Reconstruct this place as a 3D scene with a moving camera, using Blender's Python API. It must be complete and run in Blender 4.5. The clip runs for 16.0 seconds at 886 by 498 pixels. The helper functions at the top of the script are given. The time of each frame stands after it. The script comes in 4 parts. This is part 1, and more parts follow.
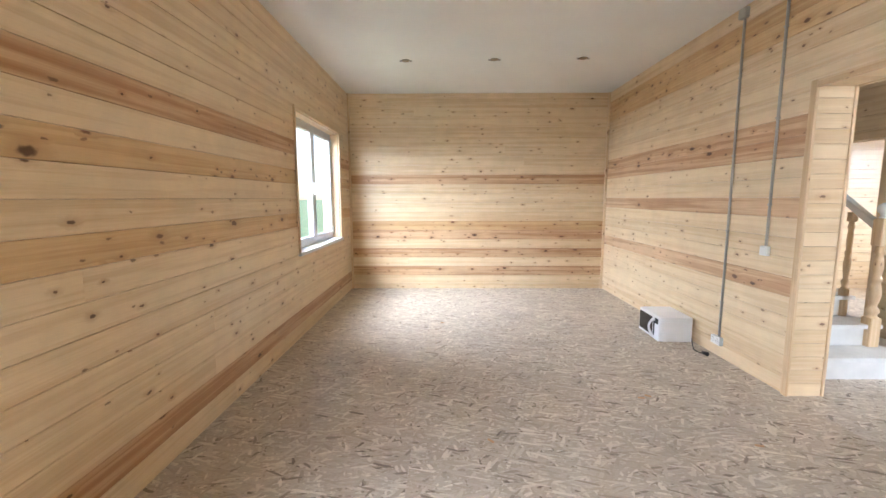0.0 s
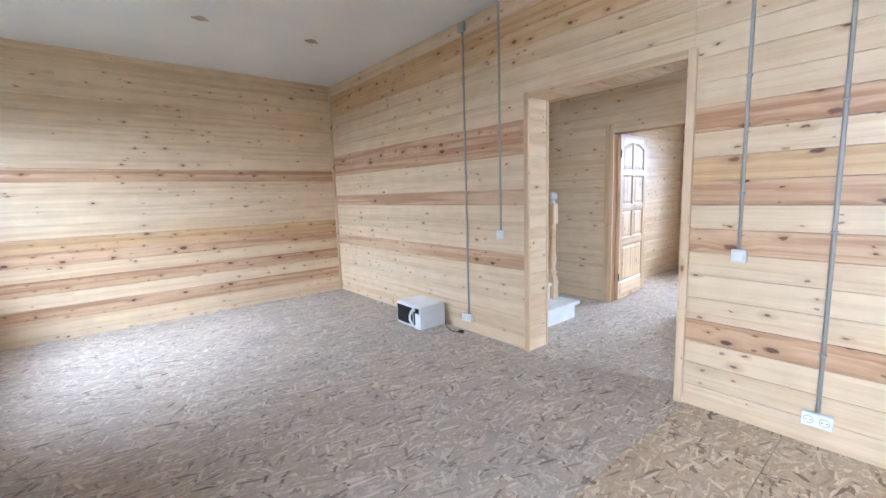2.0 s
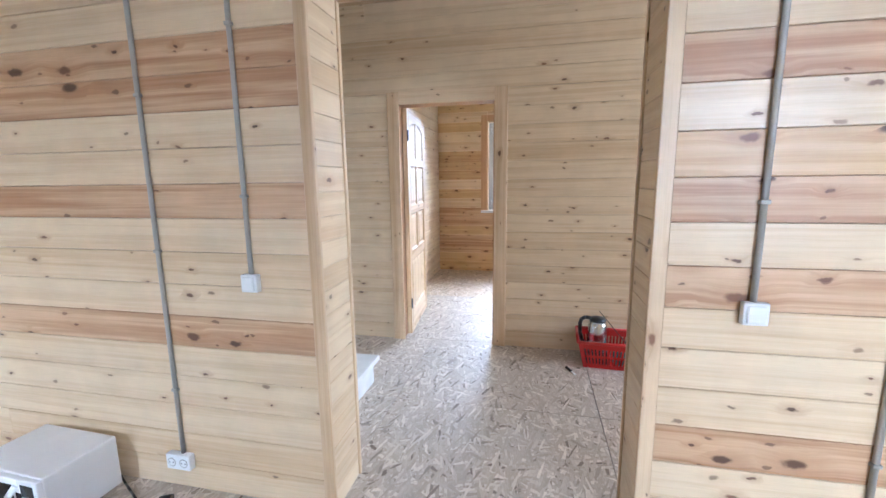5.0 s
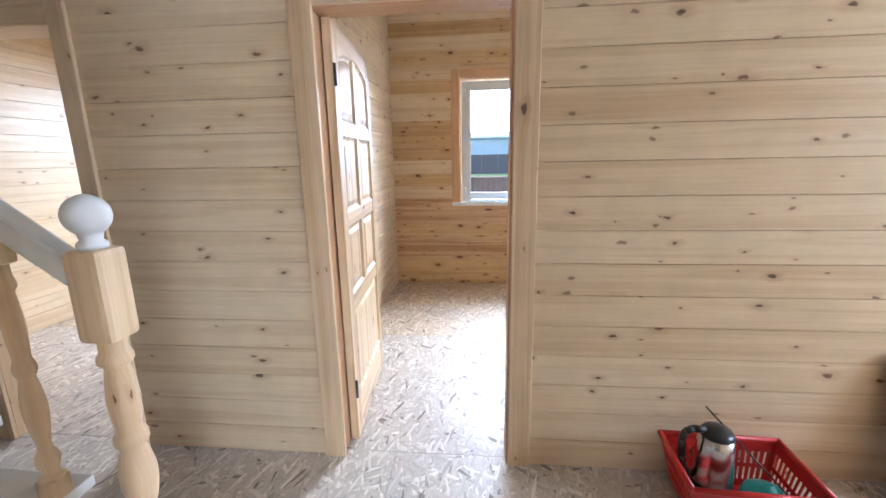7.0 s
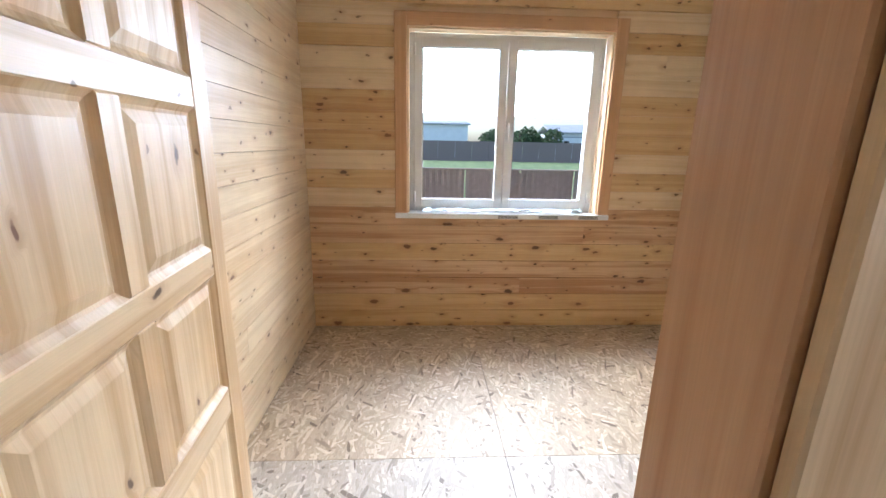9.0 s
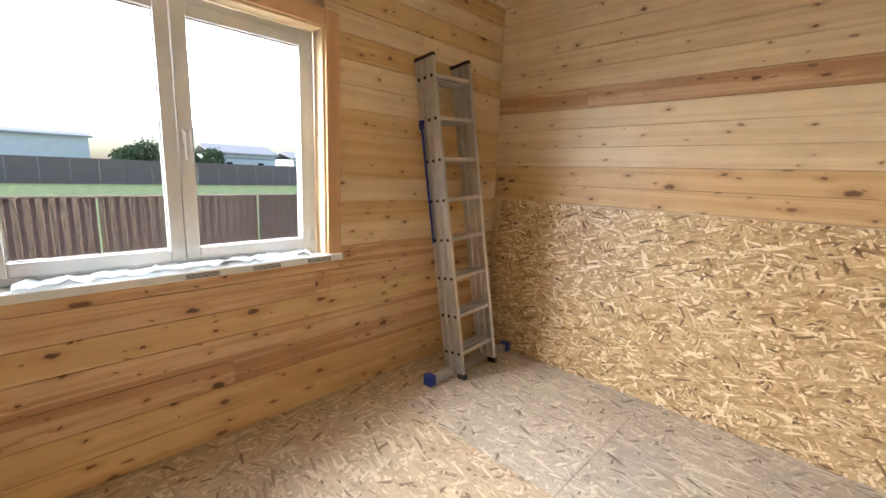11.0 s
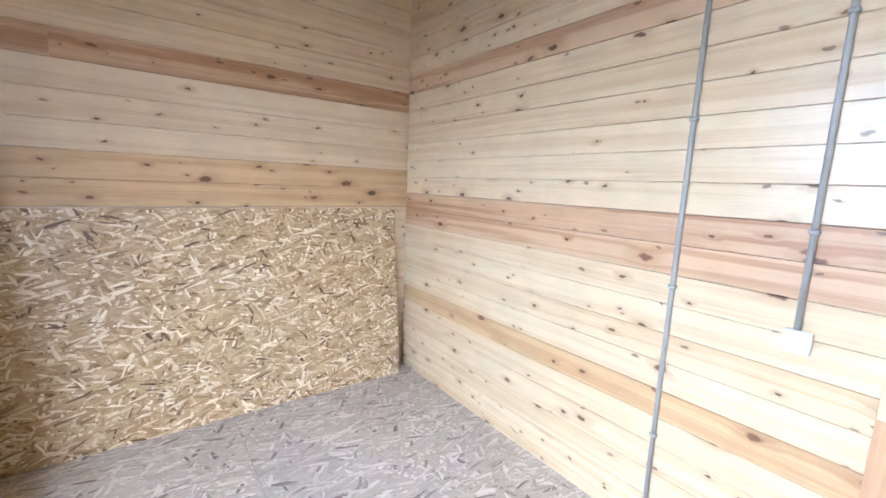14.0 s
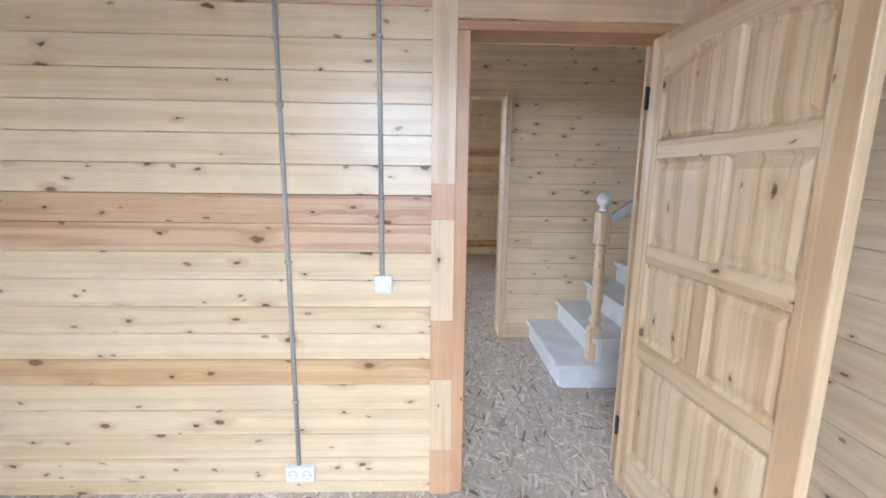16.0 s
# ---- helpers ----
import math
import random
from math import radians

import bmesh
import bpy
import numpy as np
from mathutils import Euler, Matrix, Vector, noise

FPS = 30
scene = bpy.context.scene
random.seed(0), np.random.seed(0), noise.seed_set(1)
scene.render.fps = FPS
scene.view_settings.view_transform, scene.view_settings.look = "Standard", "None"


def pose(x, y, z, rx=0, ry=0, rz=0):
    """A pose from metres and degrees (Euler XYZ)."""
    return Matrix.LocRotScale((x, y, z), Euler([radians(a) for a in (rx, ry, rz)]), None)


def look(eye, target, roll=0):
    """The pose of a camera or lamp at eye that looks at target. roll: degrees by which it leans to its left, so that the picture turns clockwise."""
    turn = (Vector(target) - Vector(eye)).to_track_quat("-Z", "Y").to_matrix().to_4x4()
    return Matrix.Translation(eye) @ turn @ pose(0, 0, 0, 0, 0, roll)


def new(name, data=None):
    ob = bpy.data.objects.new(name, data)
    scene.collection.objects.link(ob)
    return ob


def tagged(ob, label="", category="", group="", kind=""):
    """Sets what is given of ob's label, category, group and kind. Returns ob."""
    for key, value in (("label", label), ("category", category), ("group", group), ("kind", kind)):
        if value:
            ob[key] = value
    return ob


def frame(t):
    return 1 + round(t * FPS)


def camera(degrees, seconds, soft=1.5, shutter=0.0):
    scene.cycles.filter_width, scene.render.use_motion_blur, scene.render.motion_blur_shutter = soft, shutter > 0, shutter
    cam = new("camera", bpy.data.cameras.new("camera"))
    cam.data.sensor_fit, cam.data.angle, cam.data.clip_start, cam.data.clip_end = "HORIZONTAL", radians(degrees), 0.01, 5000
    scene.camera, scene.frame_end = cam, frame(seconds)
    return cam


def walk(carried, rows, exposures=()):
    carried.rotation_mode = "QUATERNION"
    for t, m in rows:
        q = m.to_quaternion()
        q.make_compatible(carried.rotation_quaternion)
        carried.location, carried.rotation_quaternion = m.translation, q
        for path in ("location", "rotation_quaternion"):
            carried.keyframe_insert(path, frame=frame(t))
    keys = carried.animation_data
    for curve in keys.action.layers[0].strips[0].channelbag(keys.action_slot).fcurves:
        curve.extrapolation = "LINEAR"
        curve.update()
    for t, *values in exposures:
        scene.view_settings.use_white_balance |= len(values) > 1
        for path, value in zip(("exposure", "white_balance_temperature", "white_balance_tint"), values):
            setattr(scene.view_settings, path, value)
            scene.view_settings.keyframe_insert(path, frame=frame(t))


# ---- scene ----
cam = camera(93.8, 16.0)
EXPO = 1.7
PATH = [
    (0, (0.436, 0.463, 1.385), (0.419, 2.448, 1.141), -0.1),
    (0.5, (0.31, 0.596, 1.369), (0.735, 2.537, 1.138), -0.4),
    (1, (0.198, 0.759, 1.373), (0.98, 2.586, 1.141), -0.9),
    (1.5, (0.088, 0.922, 1.369), (1.139, 2.606, 1.129), -1.3),
    (2, (0.093, 1.095, 1.356), (1.365, 2.616, 1.094), -1.8),
    (2.5, (0.196, 1.33, 1.346), (1.654, 2.668, 1.059), -2.1),
    (3, (0.337, 1.57, 1.323), (1.945, 2.721, 1.023), -2.0),
    (3.5, (0.513, 1.826, 1.337), (2.234, 2.799, 1.035), -1.7),
    (4, (0.786, 2.039, 1.34), (2.602, 2.827, 1.057), -1.3),
    (4.2, (0.892, 2.12, 1.355), (2.742, 2.828, 1.074), -1.1),
    (6.3, (2.436, 2.822, 1.395), (4.381, 3.017, 0.968), -1.2),
    (6.5, (2.603, 2.834, 1.395), (4.547, 3.03, 0.968), -1.4),
    (7, (3.043, 2.879, 1.405), (4.987, 3.075, 0.977), -1.1),
    (7.5, (3.416, 2.974, 1.41), (5.36, 3.138, 0.968), -0.6),
    (8, (3.818, 3.011, 1.457), (5.752, 3.179, 0.975), 0.5),
    (10.3, (5.081, 3.029, 1.419), (6.799, 2.101, 0.99), 1.6),
    (10.5, (5.146, 2.993, 1.419), (6.781, 1.917, 1.008), 1.8),
    (11, (5.402, 2.981, 1.428), (6.765, 1.56, 1.075), 2.1),
    (11.5, (5.617, 2.967, 1.428), (6.638, 1.278, 1.106), 2.1),
    (12, (5.857, 2.923, 1.412), (6.453, 1.038, 1.107), 2.2),
    (12.5, (6.059, 2.917, 1.418), (6.224, 0.946, 1.122), 2.1),
    (13, (6.291, 2.945, 1.443), (6.014, 0.987, 1.143), 2.1),
    (13.5, (6.445, 2.878, 1.428), (5.699, 1.047, 1.122), 2.2),
    (13.8, (6.562, 2.809, 1.422), (5.524, 1.126, 1.12), 2.6),
    (14, (6.549, 2.765, 1.429), (5.374, 1.176, 1.121), 2.4),
    (14.5, (6.69, 2.704, 1.434), (5.115, 1.506, 1.142), 2.8),
    (15, (6.787, 2.7, 1.45), (4.968, 1.92, 1.165), 2.4),
    (15.5, (6.718, 2.662, 1.435), (4.768, 2.332, 1.135), 1.6),
    (16, (6.596, 2.626, 1.434), (4.627, 2.685, 1.089), 0.7),
]
walk(cam, [(t, look(eye, target, roll)) for t, eye, target, roll in PATH],
     exposures=[(0, EXPO - 0.15, 5600, 10), (0.5, EXPO - 0.15, 4900, 10), (1.5, EXPO - 0.35, 4950, 10), (2.5, EXPO - 0.25, 4900, 10), (3.5, EXPO - 0.3, 4950, 10), (4.2, EXPO - 0.25, 4950, 10),
                (6.5, EXPO - 0.3, 4900, 10), (7, EXPO - 0.2, 5100, 10), (8, EXPO - 0.4, 5150, 10), (10.3, EXPO - 0.5, 6100, 10), (12.4, EXPO - 0.5, 6400, 10), (13, EXPO - 0.35, 5350, 10),
                (13.5, EXPO - 0.35, 4900, 10), (14.5, EXPO - 0.55, 4850, 10), (16, EXPO - 0.85, 5100, 10)])

# ---- light ----
world = bpy.data.worlds.new("overcast_sky")
scene.world = world
world.use_nodes = True
wn = world.node_tree.nodes
sky = wn.new("ShaderNodeTexSky")
sky.sky_type, sky.sun_disc, sky.sun_elevation, sky.sun_rotation = "NISHITA", False, radians(42), radians(25)
sky.air_density, sky.dust_density, sky.ozone_density = 1.0, 2.0, 1.5
world.node_tree.links.new(sky.outputs[0], wn["Background"].inputs[0])
wn["Background"].inputs[1].default_value = 0.15
sun_data = bpy.data.lights.new("sun", "SUN")
sun_data.energy, sun_data.angle, sun_data.color = 1.5, radians(20), (1.0, 0.96, 0.9)
sun = new("sun", sun_data)
sun.matrix_world = look((6, 13, 13), (0, 0, 0))


def window_light(x, y, z, tx, ty, tz, w, h, watts):
    """Sky light that comes in through a window's opening."""
    d = bpy.data.lights.new("window_light", "AREA")
    d.shape, d.size, d.size_y, d.energy, d.color = "RECTANGLE", w, h, watts, (0.93, 0.97, 1.0)
    ob = new("window_light", d)
    ob.matrix_world = look((x, y, z), (tx, ty, tz))


window_light(9.3, 3.1, 2.75, 6.3, 2.4, 1.9, 7.2, 2.0, 600)        # bedroom
window_light(-2.4, 3.9, 2.9, 0.6, 5.3, 0.6, 5.0, 2.3, 390)       # living room
window_light(-2.2, 0.3, 2.4, 1.2, 0.8, 0.9, 2.6, 1.9, 185)        # living room, second window
window_light(3.9, -1.5, 1.8, 4.1, 1.0, 0.5, 1.1, 1.8, 65)        # hall


# ---- materials ----
def material(name):
    m = bpy.data.materials.new(name)
    m.use_nodes = True
    return m, m.node_tree.nodes, m.node_tree.links, m.node_tree.nodes["Principled BSDF"]


def plain(name, col, rough=0.5, metal=0.0, spread=0.12, scale=9.0, bump=0.05):
    """Paint, plastic or metal with faint blotches and fine relief."""
    m, n, l, b = material(name)
    tc = n.new("ShaderNodeTexCoord")
    big = n.new("ShaderNodeTexNoise")
    big.inputs["Scale"].default_value, big.inputs["Detail"].default_value = scale, 6
    l.new(tc.outputs["Object"], big.inputs["Vector"])
    ramp = n.new("ShaderNodeValToRGB")
    lo = [c * (1 - spread) for c in col]
    hi = [min(1, c * (1 + spread * 0.6)) for c in col]
    ramp.color_ramp.elements[0].position, ramp.color_ramp.elements[1].position = 0.3, 0.7
    ramp.color_ramp.elements[0].color, ramp.color_ramp.elements[1].color = (*lo, 1), (*hi, 1)
    l.new(big.outputs["Fac"], ramp.inputs[0])
    l.new(ramp.outputs[0], b.inputs["Base Color"])
    fine = n.new("ShaderNodeTexNoise")
    fine.inputs["Scale"].default_value, fine.inputs["Detail"].default_value = scale * 22, 3
    l.new(tc.outputs["Object"], fine.inputs["Vector"])
    bp = n.new("ShaderNodeBump")
    bp.inputs["Strength"].default_value, bp.inputs["Distance"].default_value = bump, 0.002
    l.new(fine.outputs["Fac"], bp.inputs["Height"])
    l.new(bp.outputs[0], b.inputs["Normal"])
    b.inputs["Roughness"].default_value, b.inputs["Metallic"].default_value = rough, metal
    return m


def mathn(n, l, op, a, b=None, c=None, clamp=False):
    k = n.new("ShaderNodeMath")
    k.operation, k.use_clamp = op, clamp
    for i, v in enumerate((a, b, c)):
        if v is None:
            continue
        if isinstance(v, (int, float)):
            k.inputs[i].default_value = v
        else:
            l.new(v, k.inputs[i])
    return k.outputs[0]


def mixn(n, l, fac, a, b, mode="MIX"):
    k = n.new("ShaderNodeMix")
    k.data_type, k.blend_type = "RGBA", mode
    for i, v in ((0, fac), (6, a), (7, b)):
        if isinstance(v, (int, float)):
            k.inputs[i].default_value = v
        elif isinstance(v, tuple):
            k.inputs[i].default_value = (*v, 1)
        else:
            l.new(v, k.inputs[i])
    return k.outputs[2]


def scaled(n, l, vec, sx, sy, rot=0.0):
    k = n.new("ShaderNodeMapping")
    k.inputs["Scale"].default_value = (sx, sy, 1)
    k.inputs["Rotation"].default_value = (0, 0, rot)
    l.new(vec, k.inputs["Vector"])
    return k.outputs[0]


def noisen(n, l, vec, scale, detail=3, rough=0.55, dist=0.0):
    k = n.new("ShaderNodeTexNoise")
    k.noise_dimensions = "2D"
    k.inputs["Scale"].default_value, k.inputs["Detail"].default_value = scale, detail
    k.inputs["Roughness"].default_value, k.inputs["Distortion"].default_value = rough, dist
    l.new(vec, k.inputs["Vector"])
    return k.outputs["Fac"]


def steps(n, l, v, lo, hi, a=0.0, b=1.0):
    k = n.new("ShaderNodeMapRange")
    k.interpolation_type = "SMOOTHSTEP"
    for i, q in enumerate((lo, hi, a, b)):
        k.inputs[i + 1].default_value = q
    l.new(v, k.inputs[0])
    return k.outputs[0]


def pine(name, pale, deep, knots=0.55, rough=0.42, knot_col=(0.10, 0.042, 0.018), streak=0.5, ksize=0.066, kbase=0.024):
    """Planed pine: grain along u, growth streaks, knots with darker halos, a tint of its own for every board."""
    m, n, l, b = material(name)
    uv = n.new("ShaderNodeUVMap")
    uv.uv_map = "UVMap"
    info = n.new("ShaderNodeObjectInfo")
    shift = n.new("ShaderNodeVectorMath")
    shift.operation = "MULTIPLY_ADD"
    comb = n.new("ShaderNodeCombineXYZ")
    l.new(info.outputs["Random"], comb.inputs[0])
    l.new(info.outputs["Random"], comb.inputs[1])
    l.new(comb.outputs[0], shift.inputs[0])
    shift.inputs[1].default_value = (37.0, 3.7, 0)
    l.new(uv.outputs[0], shift.inputs[2])
    p = shift.outputs[0]
    # knots: a large set in uneven numbers from board to board, and a scatter of pin knots
    warp = n.new("ShaderNodeVectorMath")
    warp.operation = "MULTIPLY_ADD"
    nz = n.new("ShaderNodeTexNoise")
    nz.noise_dimensions = "2D"
    nz.inputs["Scale"].default_value = 26.0
    l.new(p, nz.inputs["Vector"])
    l.new(nz.outputs["Color"], warp.inputs[0])
    warp.inputs[1].default_value = (0.030, 0.018, 0)
    l.new(p, warp.inputs[2])
    odd = mathn(n, l, "FRACT", mathn(n, l, "MULTIPLY", info.outputs["Random"], 17.3))

    def knot_set(su, sv, base, span, most):
        vor = n.new("ShaderNodeTexVoronoi")
        vor.voronoi_dimensions = "2D"
        vor.inputs["Scale"].default_value = 1.0
        l.new(scaled(n, l, warp.outputs[0], su, sv), vor.inputs["Vector"])
        cell = n.new("ShaderNodeSeparateColor")
        l.new(vor.outputs["Color"], cell.inputs[0])
        keep = mathn(n, l, "LESS_THAN", cell.outputs[0], mathn(n, l, "MULTIPLY_ADD", odd, most, most * 0.25))
        size = mathn(n, l, "MULTIPLY_ADD", mathn(n, l, "POWER", cell.outputs[1], 2.2), span, base)
        rel = mathn(n, l, "DIVIDE", vor.outputs["Distance"], size)
        k = mathn(n, l, "MULTIPLY", steps(n, l, rel, 1.3, 0.6), keep)
        h = mathn(n, l, "MULTIPLY", steps(n, l, rel, 4.2, 0.8), keep)
        return k, h, cell.outputs[2]
    big_k, big_h, tone = knot_set(3.6, 7.6, kbase, ksize, knots)
    pin_k, pin_h, _ = knot_set(6.0, 13.0, 0.05, 0.06, knots * 0.35)
    knot = mathn(n, l, "MAXIMUM", big_k, mathn(n, l, "MULTIPLY", pin_k, 0.75))
    halo = mathn(n, l, "MAXIMUM", big_h, mathn(n, l, "MULTIPLY", pin_h, 0.35))
    # grain bends round the knots
    bent = n.new("ShaderNodeVectorMath")
    bent.operation = "MULTIPLY_ADD"
    hc = n.new("ShaderNodeCombineXYZ")
    l.new(halo, hc.inputs[1])
    l.new(hc.outputs[0], bent.inputs[0])
    bent.inputs[1].default_value = (0, 0.016, 0)
    l.new(p, bent.inputs[2])
    g = bent.outputs[0]
    broad = noisen(n, l, scaled(n, l, g, 0.5, 19.0), 1.0, 3, 0.5, 0.35)
    fine = noisen(n, l, scaled(n, l, g, 2.2, 95.0), 1.0, 3, 0.6)
    fibre = noisen(n, l, scaled(n, l, g, 9.0, 420.0), 1.0, 2, 0.6)
    blot = noisen(n, l, p, 5.0, 3)
    t = mathn(n, l, "MULTIPLY_ADD", info.outputs["Random"], 0.5, -0.18)
    t = mathn(n, l, "ADD", t, mathn(n, l, "MULTIPLY", steps(n, l, broad, 0.40, 0.64), streak))
    t = mathn(n, l, "ADD", t, mathn(n, l, "MULTIPLY_ADD", fine, 0.85, -0.42), None, True)
    col = mixn(n, l, t, pale, deep)
    col = mixn(n, l, mathn(n, l, "MULTIPLY", halo, 0.38), col, (0.36, 0.18, 0.075))
    kc = mixn(n, l, tone, tuple(c * 0.6 for c in knot_col), tuple(min(1, c * 1.9) for c in knot_col))
    col = mixn(n, l, mathn(n, l, "MULTIPLY", knot, 0.9), col, kc)
    var = mathn(n, l, "MULTIPLY_ADD", blot, 0.22, 0.88)
    col = mixn(n, l, 1.0, col, mathn(n, l, "MULTIPLY", var, mathn(n, l, "MULTIPLY_ADD", fibre, 0.16, 0.92)), "MULTIPLY")
    l.new(col, b.inputs["Base Color"])
    l.new(mathn(n, l, "MULTIPLY_ADD", fine, 0.22, rough - 0.1), b.inputs["Roughness"])
    bp = n.new("ShaderNodeBump")
    bp.inputs["Strength"].default_value, bp.inputs["Distance"].default_value = 0.22, 0.0015
    l.new(mathn(n, l, "ADD", fine, mathn(n, l, "MULTIPLY", knot, -0.5)), bp.inputs["Height"])
    l.new(bp.outputs[0], b.inputs["Normal"])
    return m


def strand_board(name, cols, rough=0.62, size=1.0, dirt=0.3):
    """Oriented strand board: flat wood flakes lying over one another in many directions."""
    m, n, l, b = material(name)
    uv = n.new("ShaderNodeUVMap")
    uv.uv_map = "UVMap"
    info = n.new("ShaderNodeObjectInfo")
    shift = n.new("ShaderNodeVectorMath")
    shift.operation = "MULTIPLY_ADD"
    comb = n.new("ShaderNodeCombineXYZ")
    l.new(info.outputs["Random"], comb.inputs[0])
    l.new(comb.outputs[0], shift.inputs[0])
    shift.inputs[1].default_value = (23.0, 0, 0)
    l.new(uv.outputs[0], shift.inputs[2])
    bend = n.new("ShaderNodeTexNoise")
    bend.noise_dimensions = "2D"
    bend.inputs["Scale"].default_value, bend.inputs["Detail"].default_value = 7.0, 1
    l.new(shift.outputs[0], bend.inputs["Vector"])
    warp = n.new("ShaderNodeVectorMath")
    warp.operation = "MULTIPLY_ADD"
    l.new(bend.outputs["Color"], warp.inputs[0])
    warp.inputs[1].default_value = (0.010, 0.010, 0)
    l.new(shift.outputs[0], warp.inputs[2])
    p = warp.outputs[0]
    shade, height = None, None
    for k, (rot, su, sv) in enumerate(((0.1, 9, 44), (-0.55, 11, 50), (0.6, 10, 42), (1.25, 12, 52), (-0.2, 9, 60), (-1.05, 11, 46), (0.3, 8, 56))):
        v = n.new("ShaderNodeTexVoronoi")
        v.voronoi_dimensions = "2D"
        v.inputs["Scale"].default_value = 1.0
        v.distance = "CHEBYCHEV"
        l.new(scaled(n, l, scaled(n, l, p, 1, 1, rot), su / size, sv / size), v.inputs["Vector"])
        c = n.new("ShaderNodeSeparateColor")
        l.new(v.outputs["Color"], c.inputs[0])
        if shade is None:
            shade, height = c.outputs[0], c.outputs[2]
        else:
            top = mathn(n, l, "GREATER_THAN", c.outputs[1], 0.68 if k < 5 else 0.8)
            mx = n.new("ShaderNodeMix")
            l.new(top, mx.inputs[0])
            l.new(shade, mx.inputs[2])
            l.new(c.outputs[0], mx.inputs[3])
            shade = mx.outputs[0]
            my = n.new("ShaderNodeMix")
            l.new(top, my.inputs[0])
            l.new(height, my.inputs[2])
            l.new(mathn(n, l, "ADD", c.outputs[2], 0.4), my.inputs[3])
            height = my.outputs[0]
    ramp = n.new("ShaderNodeValToRGB")
    cr = ramp.color_ramp
    cr.elements[0].position, cr.elements[1].position = 0.0, 1.0
    cr.elements[0].color, cr.elements[1].color = (*cols[0], 1), (*cols[3], 1)
    for pos, q in ((0.09, cols[1]), (0.72, cols[2])):
        cr.elements.new(pos).color = (*q, 1)
    l.new(shade, ramp.inputs[0])
    grain = noisen(n, l, scaled(n, l, p, 30, 300), 1.0, 2)
    stain = noisen(n, l, shift.outputs[0], 1.6, 4, 0.6)
    col = mixn(n, l, 1.0, ramp.outputs[0], mathn(n, l, "MULTIPLY_ADD", grain, 0.5, 0.75), "MULTIPLY")
    col = mixn(n, l, mathn(n, l, "MULTIPLY", steps(n, l, stain, 0.42, 0.75), dirt), col, (0.33, 0.29, 0.26))
    l.new(col, b.inputs["Base Color"])
    l.new(mathn(n, l, "MULTIPLY_ADD", stain, 0.3, rough - 0.15), b.inputs["Roughness"])
    bp = n.new("ShaderNodeBump")
    bp.inputs["Strength"].default_value, bp.inputs["Distance"].default_value = 0.35, 0.0015
    l.new(height, bp.inputs["Height"])
    l.new(bp.outputs[0], b.inputs["Normal"])
    return m


PINE = pine("pale_pine_boards", (0.73, 0.575, 0.375), (0.58, 0.405, 0.225), 0.5, rough=0.36, ksize=0.04, kbase=0.034)
KNOTTY = pine("knotty_pine_boards", (0.73, 0.58, 0.37), (0.58, 0.40, 0.21), 1.0, rough=0.3, ksize=0.075, kbase=0.034)
HEART = pine("heartwood_pine_boards", (0.63, 0.42, 0.245), (0.40, 0.215, 0.10), 1.1, streak=0.75, ksize=0.10, kbase=0.04, knot_col=(0.085, 0.034, 0.015))
GOLD = pine("golden_pine_boards", (0.64, 0.44, 0.225), (0.47, 0.265, 0.115), 0.8, ksize=0.09, kbase=0.04)
TRIM = pine("planed_pine_trim", (0.70, 0.53, 0.335), (0.52, 0.335, 0.17), 0.4)
BRACE = pine("reddish_pine_casing", (0.58, 0.35, 0.19), (0.46, 0.25, 0.12), 0.25)
DOOR_PINE = pine("unfinished_door_pine", (0.72, 0.545, 0.33), (0.55, 0.36, 0.18), 0.4, streak=0.85, ksize=0.06, kbase=0.036)
FLOOR_OSB = strand_board("worn_strand_board_floor", ((0.17, 0.125, 0.09), (0.42, 0.345, 0.265), (0.52, 0.44, 0.355), (0.72, 0.635, 0.53)), 0.52, 0.8)
FRESH_LIT_OSB = strand_board("newer_golden_lit_strand_board_floor", ((0.17, 0.11, 0.065), (0.43, 0.32, 0.205), (0.54, 0.42, 0.285), (0.74, 0.62, 0.46)), 0.5, 0.8, 0.15)
GOLD_OSB = strand_board("clean_strand_board", ((0.13, 0.065, 0.028), (0.36, 0.225, 0.10), (0.60, 0.43, 0.23), (0.90, 0.77, 0.56)), 0.45, 0.64, 0.06)
OFFCUT_OSB = strand_board("smooth_strand_board", ((0.20, 0.125, 0.065), (0.36, 0.245, 0.135), (0.44, 0.315, 0.18), (0.55, 0.42, 0.26)), 0.5, 0.7, 0.1)
CEILING_WHITE = plain("white_ceiling_paint", (0.78, 0.765, 0.73), 0.6, 0, 0.03, 2.0)
PVC = plain("white_pvc", (0.69, 0.70, 0.72), 0.3, 0, 0.03)
SOCKET_WHITE = plain("white_plastic", (0.80, 0.80, 0.79), 0.35, 0, 0.03)
CONDUIT_GREY = plain("grey_plastic_conduit", (0.40, 0.38, 0.34), 0.4, 0, 0.08)
DARK = plain("black_plastic", (0.02, 0.02, 0.022), 0.35, 0, 0.2)
ALU = plain("brushed_aluminium", (0.62, 0.63, 0.65), 0.34, 1.0, 0.1, 14)
STEEL = plain("polished_steel", (0.66, 0.66, 0.67), 0.2, 1.0, 0.05)
BLUE = plain("blue_plastic", (0.02, 0.05, 0.32), 0.4, 0, 0.15)
RED = plain("red_plastic", (0.50, 0.018, 0.014), 0.35, 0, 0.12)
TEAL = plain("teal_plastic", (0.03, 0.30, 0.27), 0.4, 0, 0.12)
